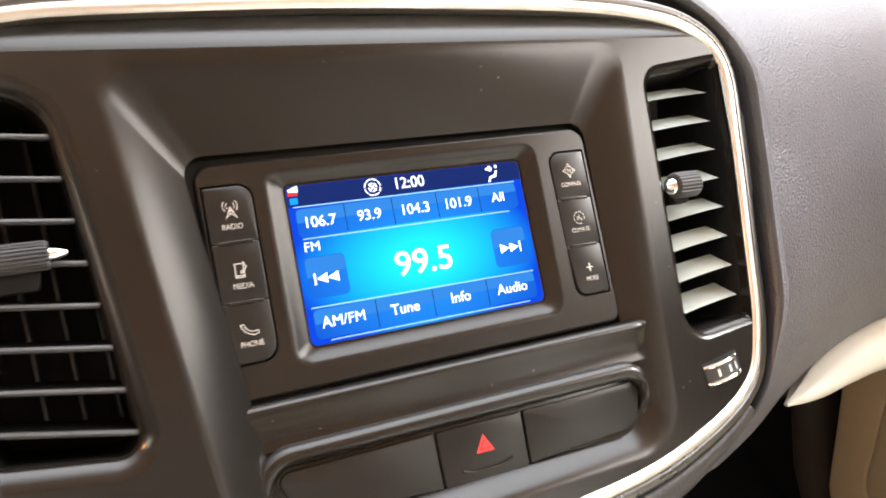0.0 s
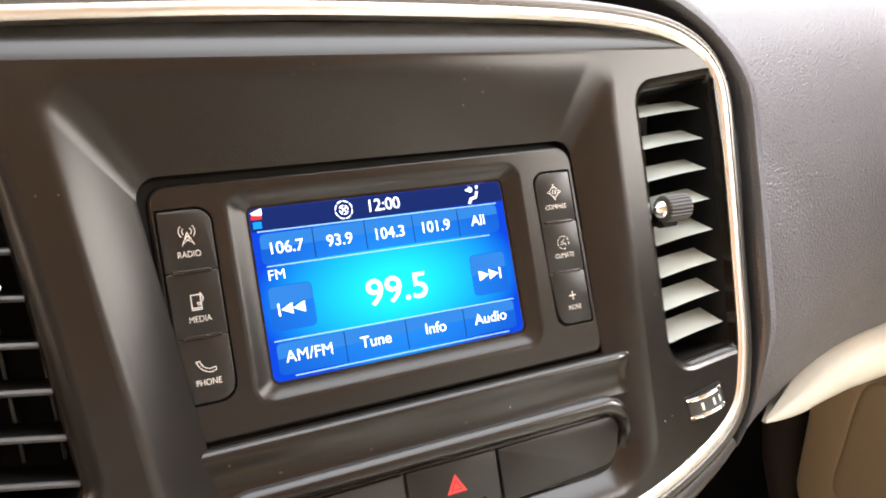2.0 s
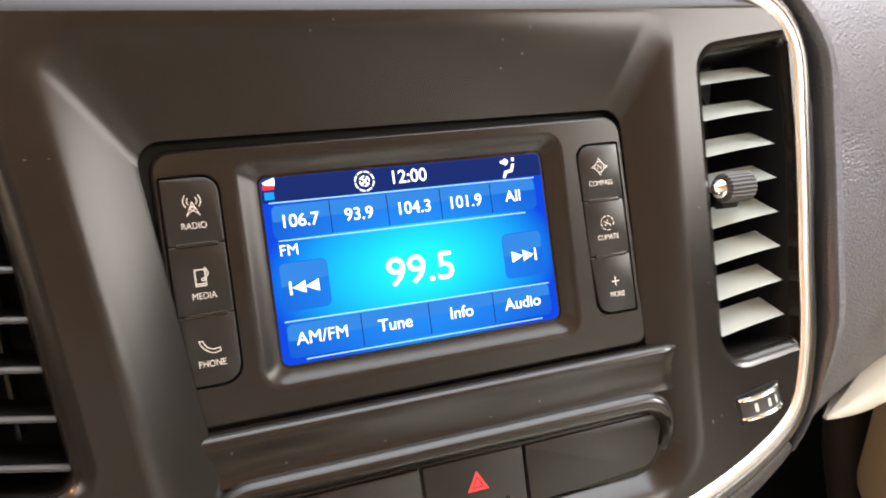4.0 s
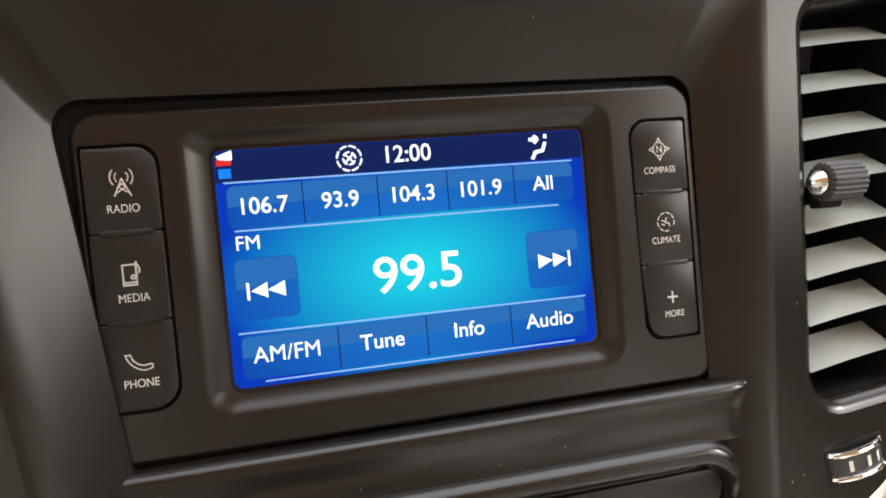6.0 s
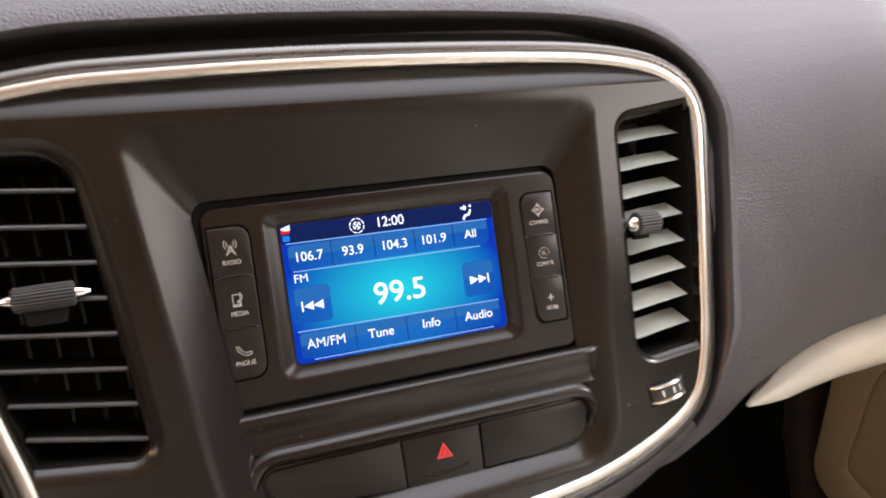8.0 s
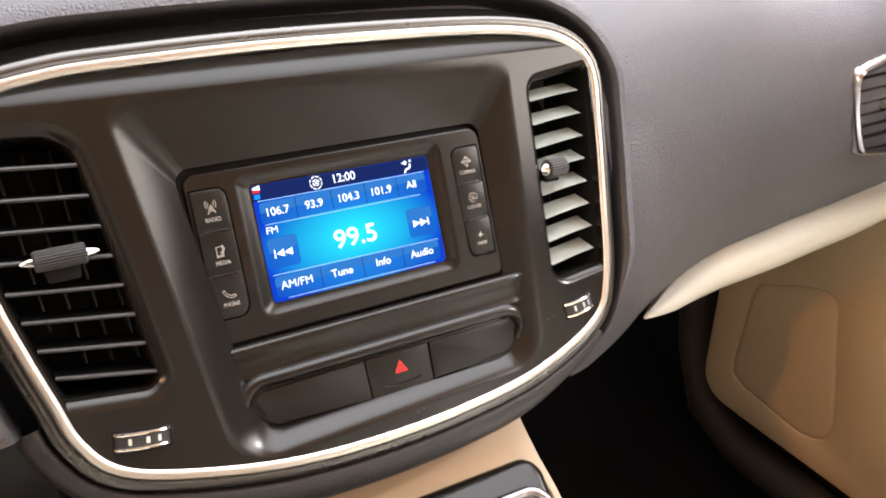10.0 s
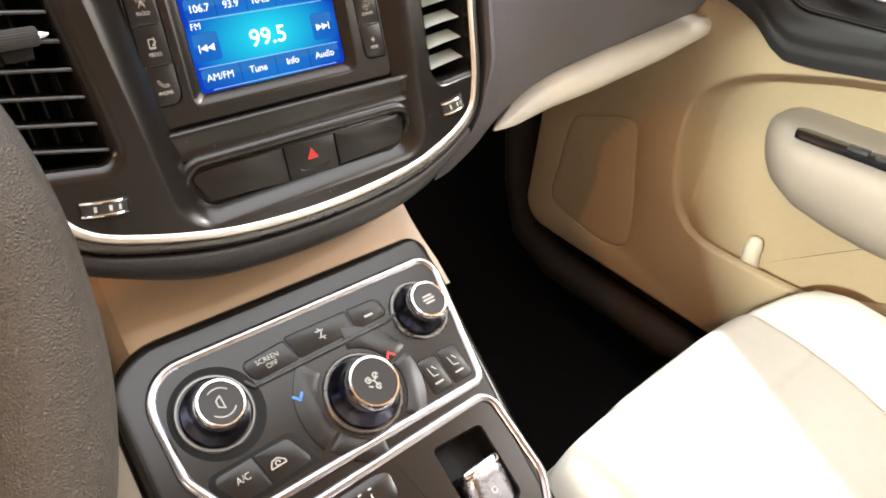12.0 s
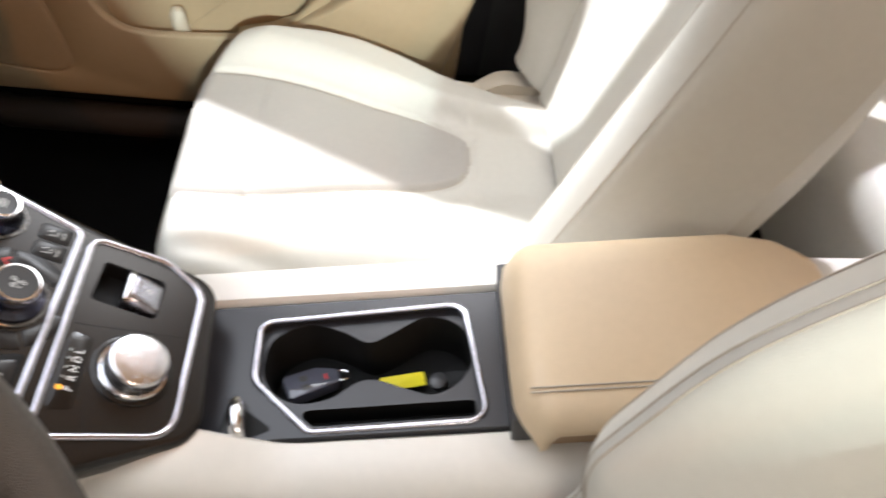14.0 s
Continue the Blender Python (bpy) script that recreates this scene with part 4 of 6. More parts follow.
def build_climate():
    cl = thing("climate_control_panel", RAMP, "black climate control panel with three knobs inside a chrome frame", "control panel")
    bm = bmesh.new()
    stack(bm, [ring(bm, offs(CLIMATE, -1.6), -1), ring(bm, offs(CLIMATE, -1.8), 0.5)], True, True)
    part("face", bm, SATIN, cl)
    strip("frame", CLIMATE, EDGE, FRAME, cl, "satin chrome frame")
    W = 0.5
    b1 = button( [(-75, 73, 4), (-44, 75.5, 1), (-40, 61, 1), (-71, 60, 5)], W - 1, W + 0.9, KEYMAT, cl, edge=0.6)
    lettering("lettering", "SCREEN", 3.4, (-58, 69.6), W + 0.5, PRINTDIM, b1, wide=0.95)
    lettering("lettering", "OFF", 3.4, (-57, 65.0), W + 0.5, PRINTDIM, b1, wide=0.95)
    b2 = button( [(-42, 77, 1.5), (5, 76, 1.5), (3, 61.5, 1.5), (-38.5, 61, 2)], W - 1, W + 0.9, KEYMAT, cl, edge=0.6)
    ribbons("print", [[(-19, 73), (-17, 70.5), (-19, 68), (-17, 65)], [(-21, 71.5), (-15.5, 71.5)], [(-20.5, 66.8), (-15.8, 66.8)]], 0.8, W + 0.5, PRINTDIM, b2)
    b3 = button( [(7, 76, 1.5), (31, 75, 5), (32, 62, 4), (5.5, 61.5, 1.5)], W - 1, W + 0.9, KEYMAT, cl, edge=0.6)
    bars(b3, (19, 66.5), W + 0.5, (1.0,), 7, 1.6)
    # Highlight along the groove, built as a thin grey bar
    bm = bmesh.new()
    tube(bm, [((-78 + 116 * t) * MM, (57.0 + 5.5 * (t < 0.02) + 2.2 * ease(0.93, 1, t)) * MM, 1.2 * MM) for t in np.linspace(0, 1, 30)], 0.0013, 10)
    part("groove_highlight", bm, SLATL, cl, "groove highlight drawn as a dull grey line under the buttons")
    fc = (-14.0, 22.0)
    for a0, a1, nm in ((128, 205, "blue"), (18, 78, "red"), (-52, 14, ""), (209, 262, "")):
        bm = bmesh.new()
        padded(bm, sector(fc, 30.5, 46 if nm != "" else 44, a0, a1), W - 1, W + 0.8, 0.5)
        sb = part("button", bm, KEYMAT, cl, "black curved temperature button" if nm else "")
        if nm == "blue":
            ribbons("print", [[(-56.5, 40.5), (-53.2, 36.8), (-49.8, 40.5)]], 1.6, W + 0.95, BLUE, sb, "blue chevron")
        if nm == "red":
            ribbons("print", [[(13.0, 33.6), (16.4, 37.4), (19.8, 33.6)]], 1.6, W + 0.95, RED, sb, "red chevron")
    for x in (38, 56.5):
        sb = button( [(x - 8, 22, 3), (x + 8, 21, 3), (x + 8, -2.5, 2), (x - 8, -2.5, 2)], W - 1, W + 0.9, KEYMAT, cl, edge=0.6)
        ribbons("print", [[(x - 3, 15), (x - 1.6, 8.5), (x + 2.6, 7.8)], [(x + 1, 15), (x + 3, 12)]], 0.8, W + 0.5, PRINTDIM, sb)
        bars(sb, (x, 3.2), W + 0.5, (1.0,), 7.5, 1.3)
    pad("recess", [(-128, 22.5, 6), (-68, 23.5, 7), (-58, -1.5, 3), (-116, -2.5, 6)], W - 0.5, W + 0.12, BLACK, cl, edge=0.1)
    ac = button( [(-123, 20, 4), (-96, 20.5, 1), (-93, 1, 1), (-113, 0.5, 5)], W - 1, W + 0.8, KEYMAT, cl, edge=0.6)
    lettering("lettering", "A/C", 4.2, (-105.6, 12.0), W + 0.45, PRINTDIM, ac, wide=0.9)
    rc = button( [(-94.5, 20.5, 1), (-72, 20.5, 5), (-64, 1.5, 3), (-91.5, 1, 1)], W - 1, W + 0.8, KEYMAT, cl, edge=0.6)
    ribbons("print", [[(-89, 9), (-87, 12.5), (-83, 13.2), (-79.5, 10.5), (-79, 8.6), (-89, 8.4)], arc((-84, 10.2), 1.5, 0, 300, 8)], 0.8, W + 0.45, PRINTDIM, rc)
    bm = bmesh.new()
    lathe(bm, [(28.5, 0.3), (28.5, 0.62), (27.5, 0.66), (0.5, 0.66)], (-100.0, 53.0), 48)
    part("knob_recess", bm, BLACK, cl, "black round recess under the volume knob")
    k = knob(cl, (-101.5, 53.5), 18.4, 13.6, 20)
    ribbons("print", [[(-103.8, 51.6), (-103.8, 55.4), (-100.5, 57.4), (-100.5, 49.6), (-103.8, 51.6)], arc((-101.5, 53.5), 8.6, 40, 120, 8), arc((-101.5, 53.5), 8.6, 220, 320, 8)], 0.8, 19.9, PRINTDIM, k)
    k = knob(cl, (-14.0, 22.0), 21.8, 16.2, 22)
    ribbons("print", [[(-14, 22), (-10.5, 25.5)], [(-14, 22), (-18, 24.5)], [(-14, 22), (-12.5, 17)], [(-17, 19), (-19, 20.4)], arc((-11.5, 25), 1.8, 0, 300, 6), arc((-17.5, 24), 1.8, 0, 300, 6), arc((-13, 18), 1.8, 0, 300, 6)], 0.9, 21.9, PRINTDIM, k)
    k = knob(cl, (55.5, 54.0), 17.0, 12.9, 19)
    bars(k, (55.5, 54.0), 18.9, (0.8, 1, 0.8), 9.5, 1.4, 2.4)


def build_gear():
    gp = thing("gear_selector_panel", RAMP, "black gear selector panel in a chrome frame with an indicator strip", "control panel")
    hole = corners([(6.5, -31.5, 4), (48, -34, 5), (46.5, -88, 6), (5, -86, 4)], 6)
    bm = bmesh.new()
    face = offs(GEAR, -1.7)
    plate(bm, face, [hole], -0.4)
    stack(bm, [ring(bm, face, -0.4), ring(bm, face, -4)])
    part("face", bm, SATIN, gp)
    bm = bmesh.new()
    stack(bm, [ring(bm, hole, -0.4), ring(bm, offs(hole, -0.8), -1.2), ring(bm, offs(hole, -1.2), -18)], False, True)
    part("well", bm, BLACK, gp, "black recess beside the brake switch")
    strip("frame", GEAR, EDGE, FRAME, gp, "satin chrome frame")
    # indicator strip
    ind = pad("indicator_strip", [(-97, -26.5, 4), (-84, -25.5, 4), (-38, -25.5, 4), (-27, -28, 4), (-29, -44, 5), (-92, -44.5, 5)], -1, 0.25, BEZEL, gp, "glossy black gear indicator strip", edge=0.3)
    for s, u in (("P", -77.0), ("R", -67.8), ("N", -59.6), ("D", -51.4), ("L", -43.8)):
        lettering("lettering", s, 6.0, (u, -37.4), 0.35, PRINT, ind, wide=0.92, bold=0.012)
        if s != "P":
            patch("dash", [[(u - 1.2, -31.4), (u + 1.2, -31.4), (u + 1.2, -30.4), (u - 1.2, -30.4)]], 0.35, SLAT, ind)
    patch("indicator_light", [[(p[0], p[1]) for p in arc((-77.4, -30.8), 2.3, 0, 345, 16)]], 0.4, AMBER, ind, "lit amber dot")
    ribbons("joint_line", [[(-112, -58), (-84, -50)]], 0.5, -0.35, BLACK, gp)
    ribbons("joint_line", [[(-20, -26), (-4, -112)]], 0.5, -0.35, BLACK, gp)
    # rotary shifter
    ro = thing("rotary_gear_knob", RAMP, "round brushed aluminium gear knob on the black console", "gear knob")
    bm = bmesh.new()
    lathe(bm, [(32, -0.2), (32, 0.6), (30.5, 1.4), (29, 1.5), (28.4, 0.4)], (-47, -79), 48)
    part("collar", bm, BEZEL, ro)
    bm = bmesh.new()
    lathe(bm, [(26.8, 0.2), (27.0, 2.0), (26.3, 2.6)], (-47, -79), 64)
    part("base_ring", bm, BRIGHT, ro)
    bm = bmesh.new()
    lathe(bm, [(25.0, 2.4), (25.2, 4.0), (24.2, 16.0), (23.6, 18.2), (22.3, 19.6), (20.5, 20.1), (10, 20.4), (0.5, 20.5)], (-47, -79), 72)
    part("grip", bm, ALU, ro, "brushed aluminium grip")
    # parking brake switch
    pb = thing("parking_brake_switch", RAMP, "chrome-edged parking brake rocker in a black recess", "switch")
    pr = [(-57, -14), (-55.5, -2.0), (-56.0, 4.0), (-58.5, 7.6), (-62, 8.4), (-68, 6.8), (-78, 3.4), (-85.0, 1.0), (-87, -1.0), (-87, -14)]
    bm = bmesh.new()
    rows = []
    for k in range(13):
        t = 2 * k / 12 - 1
        drop = 5.0 * max(0.0, abs(t) - 0.62) ** 2 / 0.144
        rows.append([bm.verts.new(((26.5 + (17.2 - 2.2 * ease(-75, -58, v)) * t) * MM, v * MM, (w - (drop if w > -5 else 0)) * MM)) for v, w in pr])
    for r1, r2 in zip(rows, rows[1:]):
        bridge(bm, r1, r2, False)
    bm.faces.new(rows[0])
    bm.faces.new(rows[-1][::-1])
    rk = part("rocker", bm, GREYMETAL, pb, "glossy grey metal paddle with a chrome nose", sharp=50)
    bm = bmesh.new()
    tube(bm, [(u * MM, -57.6 * MM, (6.4 - 5.0 * max(0.0, abs(u - 26.5) / 15.0 - 0.62) ** 2 / 0.144) * MM) for u in np.linspace(12.0, 41.0, 15)], [0.0012] + [0.0034] * 13 + [0.0012], 12)
    part("chrome_edge", bm, BRIGHT, rk)
    ribbons("print", [arc((26.5, -74), 2.0, 0, 360, 16)], 0.7, 5.4, PRINT, rk, "printed round symbol")


CUPOUT = corners([(44, 104, 14), (52, -89, 17), (-72, -104, 15), (-74, 50, 14), (-20, 103, 20)], 8)


def build_cups():
    cu = thing("cup_holder", CUPS, "dark cup holder with two round wells inside a chrome frame", "cup holder")
    top = corners([(62, 152, 5), (64, -124, 3), (-78, -144, 3), (-79, 152, 8)], 5)
    bm = bmesh.new()
    plate(bm, top, [CUPOUT], 0)
    stack(bm, [ring(bm, top, 0), ring(bm, offs(top, 0.8), -0.8), ring(bm, offs(top, 1.0), -14)])
    part("surround", bm, CUPSKIN, cu, "dark grey plastic surround")
    strip("frame", CUPOUT, EDGE, FRAME, cu, "satin chrome frame")
    # tray with two merged wells and a slot
    wells = smooth_loop([(6, 98), (30, 90), (43, 60), (33, 27), (19, 2), (29, -22), (45, -54), (32, -84), (2, -95), (-26, -84), (-40, -58), (-33, -34), (-22, -6), (-24, 12), (-38, 34), (-42, 62), (-32, 84), (-14, 96)], 5)
    slot = corners([(-49, 66, 5), (-47, -94, 5), (-63, -95, 5), (-65, 48, 7)], 5)
    bm = bmesh.new()
    plate(bm, offs(CUPOUT, -0.5), [wells, slot], -8)
    stack(bm, [ring(bm, offs(CUPOUT, -0.3), 0.5), ring(bm, offs(CUPOUT, -0.5), -8)])
    part("tray", bm, CUPSKIN, cu)
    bm = bmesh.new()
    stack(bm, [ring(bm, wells, -8), ring(bm, offs(wells, -0.8), -9), ring(bm, offs(wells, -2.5), -62)], False, True)
    part("cup_well", bm, BLACK, cu, "black double cup well")
    bm = bmesh.new()
    stack(bm, [ring(bm, slot, -8), ring(bm, offs(slot, -0.8), -30)], False, True)
    part("slot", bm, BLACK, cu)
    for c in ((6, 66), (4, -60)):
        bm = bmesh.new()
        lathe(bm, [(9, -61), (9, -57), (7, -56), (0.5, -56)], c, 24)
        part("rubber_pad", bm, SLATD, cu)
    lv = thing("outlet_lever", CUPS, "small chrome lever in a triangular dark recess beside the cups", "lever")
    pad("recess", [(-40, 118, 3), (-70, 80, 3), (-84, 122, 3)], -1, 0.3, BLACK, lv, edge=0.1)
    bm = bmesh.new()
    P = [(-44, 112, 2), (-50, 111, 12), (-60, 109.5, 16), (-70, 108, 15), (-78, 107, 8), (-82, 106.5, 0)]
    tube(bm, [(a * MM, b * MM, c * MM) for a, b, c in P], [0.005, 0.0068, 0.0072, 0.0072, 0.0066, 0.005], 14)
    part("chrome_bar", bm, BRIGHT, lv)
    pad("base", [(-52, 121, 3), (-78, 124, 3), (-80, 112, 2), (-50, 113, 2)], -1, 9, KEYMAT, lv, edge=2)
    # key and tag lying in the wells
    m = CUPS @ pose(0.002, 0.062, -0.049, 8, 6, 20)
    ky = thing("car_key_fob", m, "glossy blue-grey key fob lying in the cup well", "key")
    bm = bmesh.new()
    padded(bm, corners([(-16, 24, 5), (14, 26, 6), (16, -8, 7), (7, -29, 5), (-9, -28, 5)], 6), -6, 6, 2.5)
    part("case", bm, FOB, ky)
    bm = bmesh.new()
    tube(bm, [((p[0]) * MM, (p[1] - 31) * MM, 2 * MM) for p in arc((0, 0), 6, 0, 345, 20)], 0.0012, 8, closed=True)
    part("ring", bm, BRIGHT, ky, "chrome key ring")
    for x in (-6, 5):
        button( [(x - 4, 10, 2), (x + 4, 10, 2), (x + 4, 2, 2), (x - 4, 2, 2)], 5, 6.6, SLATD, ky)
    patch("mark", [[(-3, -16), (4, -16), (4, -13.6), (-3, -13.6)]], 6.1, RED, ky)
    m = CUPS @ pose(-0.002, -0.027, -0.046, 14, -12, 12)
    tg = thing("key_tag", m, "bright yellow plastic tag lying in the cup well", "tag")
    bm = bmesh.new()
    padded(bm, corners([(-7, 22, 2), (7, 22, 2), (7, -22, 2), (-7, -22, 2)], 4), -0.6, 0.6, 0.3)
    part("card", bm, YELLOW, tg)
    bm = bmesh.new()
    tube(bm, [(0, 0.021, 0.0), (0.002, 0.03, 0.004), (-0.002, 0.042, 0.004), (-0.004, 0.052, 0.0)], 0.0008, 6)
    part("loop", bm, BRIGHT, tg, "thin wire loop")


def build_armrest():
    ar = thing("console_armrest", CUPS, "tan leather armrest lid with stitched edges on the console", "armrest")
    bm = bmesh.new()
    rows = []
    vs = [-122, -123, -125, -128, -132, -137, -143, -150, -170, -200, -235, -270, -330, -372, -396, -406, -409]
    for v in vs:
        e = 1 - ease(-150, -123, v)
        f = max(0.0, (-330 - v) / 82.0)
        top = 62 - 24 * max(0, (v + 150) / 28.0) ** 2.6 - 26 * f * f
        row = []
        for u, dw in ((-90, -33), (-100, -32), (-107, -29), (-111, -23), (-111, -16), (-105, -8), (-96, -2.6), (-84, -0.2), (-60, 1.2), (-10, 2.2), (40, 1.5), (62, -0.6), (70, -3.5), (75, -9), (78, -18), (79, -30), (76, -42), (68, -46)):
            k = 1 - 0.10 * f * f * 3
            near = max(0.0, (v + 175) / 53.0)
            dv = -18 * max(0.0, (u - 45) / 33.0) ** 2 - 20 * max(0.0, (-78 - u) / 34.0) ** 2 - (13 if dw < -25 and u < 0 else 0)
            row.append(bm.verts.new(((u * k if f else u) * MM, (v + dv * near) * MM, max(top + dw, 2) * MM)))
        rows.append(row)
    for a, b in zip(rows, rows[1:]):
        bridge(bm, a, b, False)
    bm.faces.new(rows[0])
    bm.faces.new(rows[-1][::-1])
    bmesh.ops.smooth_vert(bm, verts=bm.verts, factor=0.25, use_axis_x=True, use_axis_y=True, use_axis_z=True)
    part("pad", bm, TAN, ar, sharp=60)
    for u, dz in ((-80, 62.6), (-84, 62.2)):
        bm = bmesh.new()
        tube(bm, [(u * MM, v * MM, dz * MM) for v in np.linspace(-136, -330, 30)], 0.0009, 6)
        part("stitch_line", bm, SEAM, ar)
    bm = bmesh.new()
    stack(bm, [ring(bm, corners([(66, -142, 8), (-97, -142, 8), (-97, -396, 8), (66, -396, 8)], 4), w) for w in (0, 20)], True, True)
    part("bin_body", bm, TANW, ar, "tan storage bin under the lid")
    bm = bmesh.new()
    stack(bm, [ring(bm, corners([(70, -121, 2), (-92, -121, 2), (-92, -140, 2), (70, -140, 2)], 3), w) for w in (0, 34)], True, True)
    part("front_plate", bm, PADDARK, ar, "dark plate under the front edge")


build_console()
build_climate()
build_gear()
build_cups()
build_armrest()

# ---- dashboard ----
def dash_low(x):
    """Height of the dash's lower edge across the passenger side."""
    return interp(x, [(0.10, 0.545), (0.20, 0.556), (0.24, 0.569), (0.262, 0.580), (0.28, 0.586), (0.30, 0.592), (0.335, 0.601), (0.37, 0.6085), (0.453, 0.6175), (0.55, 0.624), (0.72, 0.630)])


def build_dash():
    da = thing("dashboard", None, "grey grained dashboard with a cream strip along its lower edge", "dashboard", kind="structure")
    prof = [(0.330, 0.0), (0.318, 0.10), (0.306, 0.22), (0.298, 0.36), (0.296, 0.50), (0.300, 0.62), (0.312, 0.74), (0.334, 0.85), (0.366, 0.93), (0.41, 0.975), (0.50, 1.0), (0.65, 1.02), (0.90, 1.0)]

    def face(s, t):
        x = 0.181 + 0.544 * s
        k = round(t * (len(prof) - 1))
        y, f = prof[k]
        lo, hi = dash_low(x), 0.842
        bulge = 0.030 * (1 - ease(0.165, 0.36, x))
        return (x, y - bulge * (0.3 if k > 9 else 1.0) + 0.012 * ease(0.5, 0.72, x), lo + (hi - lo) * f)
    bm = bmesh.new()
    grid(bm, 60, len(prof) - 1, face)
    part("passenger_pad", bm, PAD, da, "grey grained soft pad", sharp=60)
    bm = bmesh.new()

    flat = [(0.318, 0.815), (0.320, 0.830), (0.325, 0.841), (0.334, 0.848), (0.35, 0.852), (0.40, 0.853), (0.60, 0.855), (0.9, 0.85)]
    round_ = [(0.320, 0.720), (0.325, 0.752), (0.332, 0.782), (0.345, 0.803), (0.368, 0.822), (0.41, 0.833), (0.60, 0.838), (0.9, 0.838)]

    def upper(s, t):
        x = -0.76 + 0.98 * s
        k = round(t * 7)
        m = ease(0.10, 0.215, x)
        y, z = (flat[k][0] + (round_[k][0] - flat[k][0]) * m, flat[k][1] + (round_[k][1] - flat[k][1]) * m)
        hump = 0.045 * math.exp(-((x + 0.37) / 0.16) ** 2) * ease(0.1, 0.6, t)
        return (x, y + 0.02 * ease(-0.15, -0.3, x) , z + hump)
    grid(bm, 90, 7, upper)
    part("upper_pad", bm, PAD, da, "grey grained upper pad over the centre stack")
    bm = bmesh.new()

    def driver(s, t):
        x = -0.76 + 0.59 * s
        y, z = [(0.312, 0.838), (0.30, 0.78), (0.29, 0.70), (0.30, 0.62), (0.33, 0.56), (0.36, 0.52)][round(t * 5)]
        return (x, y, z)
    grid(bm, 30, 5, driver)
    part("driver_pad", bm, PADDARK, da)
    # cream strip with rounded section, running out to a point beside the stack
    bm = bmesh.new()
    rows = []
    for i in range(61):
        t = i / 60
        x = 0.262 + 0.448 * t ** 1.4
        top = dash_low(x) - 0.003 * ease(0.262, 0.32, x)
        low = interp(x, [(0.262, 0.578), (0.30, 0.573), (0.34, 0.571), (0.43, 0.575), (0.54, 0.584), (0.60, 0.592), (0.71, 0.607)])
        h = max(top - low, 0.0005)
        y0, k = 0.326 - 0.018 * (1 - ease(0.26, 0.36, x)), min(1, h / 0.036)
        rows.append([bm.verts.new((x, y0 - d * k, low + h * f)) for d, f in ((-0.05, 0.10), (-0.012, 0.0), (0.003, 0.04), (0.009, 0.14), (0.013, 0.30), (0.0145, 0.5), (0.013, 0.75), (0.008, 0.92), (0.001, 1.0), (-0.02, 1.0))])
    for r1, r2 in zip(rows, rows[1:]):
        bridge(bm, r1, r2, False)
    part("lower_strip", bm, CREAM, da, "cream padded strip along the lower edge", sharp=60)
    bm = bmesh.new()

    def under(s, t):
        x = 0.12 + 0.60 * s
        return (x, 0.335 - 0.012 * (1 - ease(0.26, 0.36, x)) + 0.25 * t, interp(x, [(0.12, 0.545), (0.20, 0.553), (0.262, 0.577), (0.30, 0.571), (0.45, 0.573), (0.55, 0.582), (0.72, 0.605)]) - 0.01 * t)
    grid(bm, 20, 3, under)
    part("underside", bm, BLACK, da)


def build_corner_vent():
    m = pose(0.530, 0.2945, 0.725, 88, 0, 0)
    v = thing("corner_air_vent", m, "black corner air vent in a satin chrome frame on the dashboard", "air vent", "dashboard air vents")
    rim = smooth_loop([(-71, 24), (-52, 36), (10, 43), (28, 30), (83, -27), (67, -45), (-33, -44), (-56, -28)], 6)
    out = smooth_loop([(-66.5, 21.5), (-49, 32.5), (8, 38.5), (22, 26), (60, -20), (46, -38.5), (-30, -40.5), (-52.5, -26)], 6)
    bm = bmesh.new()
    stack(bm, [ring(bm, out, 2), ring(bm, offs(out, -1), -30)], False, True)
    part("housing", bm, BLACK, v)
    bm = bmesh.new()
    stack(bm, [ring(bm, offs(rim, 1), -14), ring(bm, offs(rim, 0.9), -2.5), ring(bm, offs(rim, 0.2), 0), ring(bm, offs(rim, -1), 1.8), ring(bm, [p.lerp(q, 0.5) for p, q in zip(rim, out)], 2.8), ring(bm, out, 2), ring(bm, offs(out, -1), -4)])
    part("frame", bm, FRAME, v, "satin chrome frame")
    for k in range(6):
        y = 27 - 10.5 * k
        xs = [p.x for a, p in zip(out, out[1:] + out[:1]) if (a.y - y) * (p.y - y) <= 0]
        bm = bmesh.new()
        grid(bm, 6, 2, lambda s, t: ((min(xs) + (max(xs) - min(xs)) * s) * MM, (y - 2 + 3 * s + 4 * t) * MM, (0.5 - 14 * t) * MM))
        bmesh.ops.solidify(bm, geom=bm.faces[:], thickness=0.0014)
        part("slat", bm, SLATD, v)
    for k in range(4):
        x = -34 + 20 * k
        bm = bmesh.new()
        padded(bm, corners([(x, 26, 0.2), (x + 1.4, 26, 0.2), (x + 1.4, -28, 0.2), (x, -28, 0.2)], 1), -27, -15, 0.2)
        part("vane", bm, SLATD, v)
    bm = bmesh.new()
    padded(bm, corners([(-30, 4, 2), (-14, 6, 2), (-13, -2, 2), (-29, -4, 2)], 4), -2, 6, 1.5)
    part("tab", bm, CHROME, v, "chrome tab")


# ---- passenger door ----
DOOR_X = 0.645
POCKET_RIM = smooth_loop([(324, 460), (319, 511), (299, 545), (258, 573), (200, 592), (100, 612), (-60, 620), (-215, 622), (-228, 560), (-215, 470), (-110, 446), (-55, 420), (-12, 376), (30, 339), (92, 325), (180, 323), (258, 329), (298, 358), (317, 405)], 6)
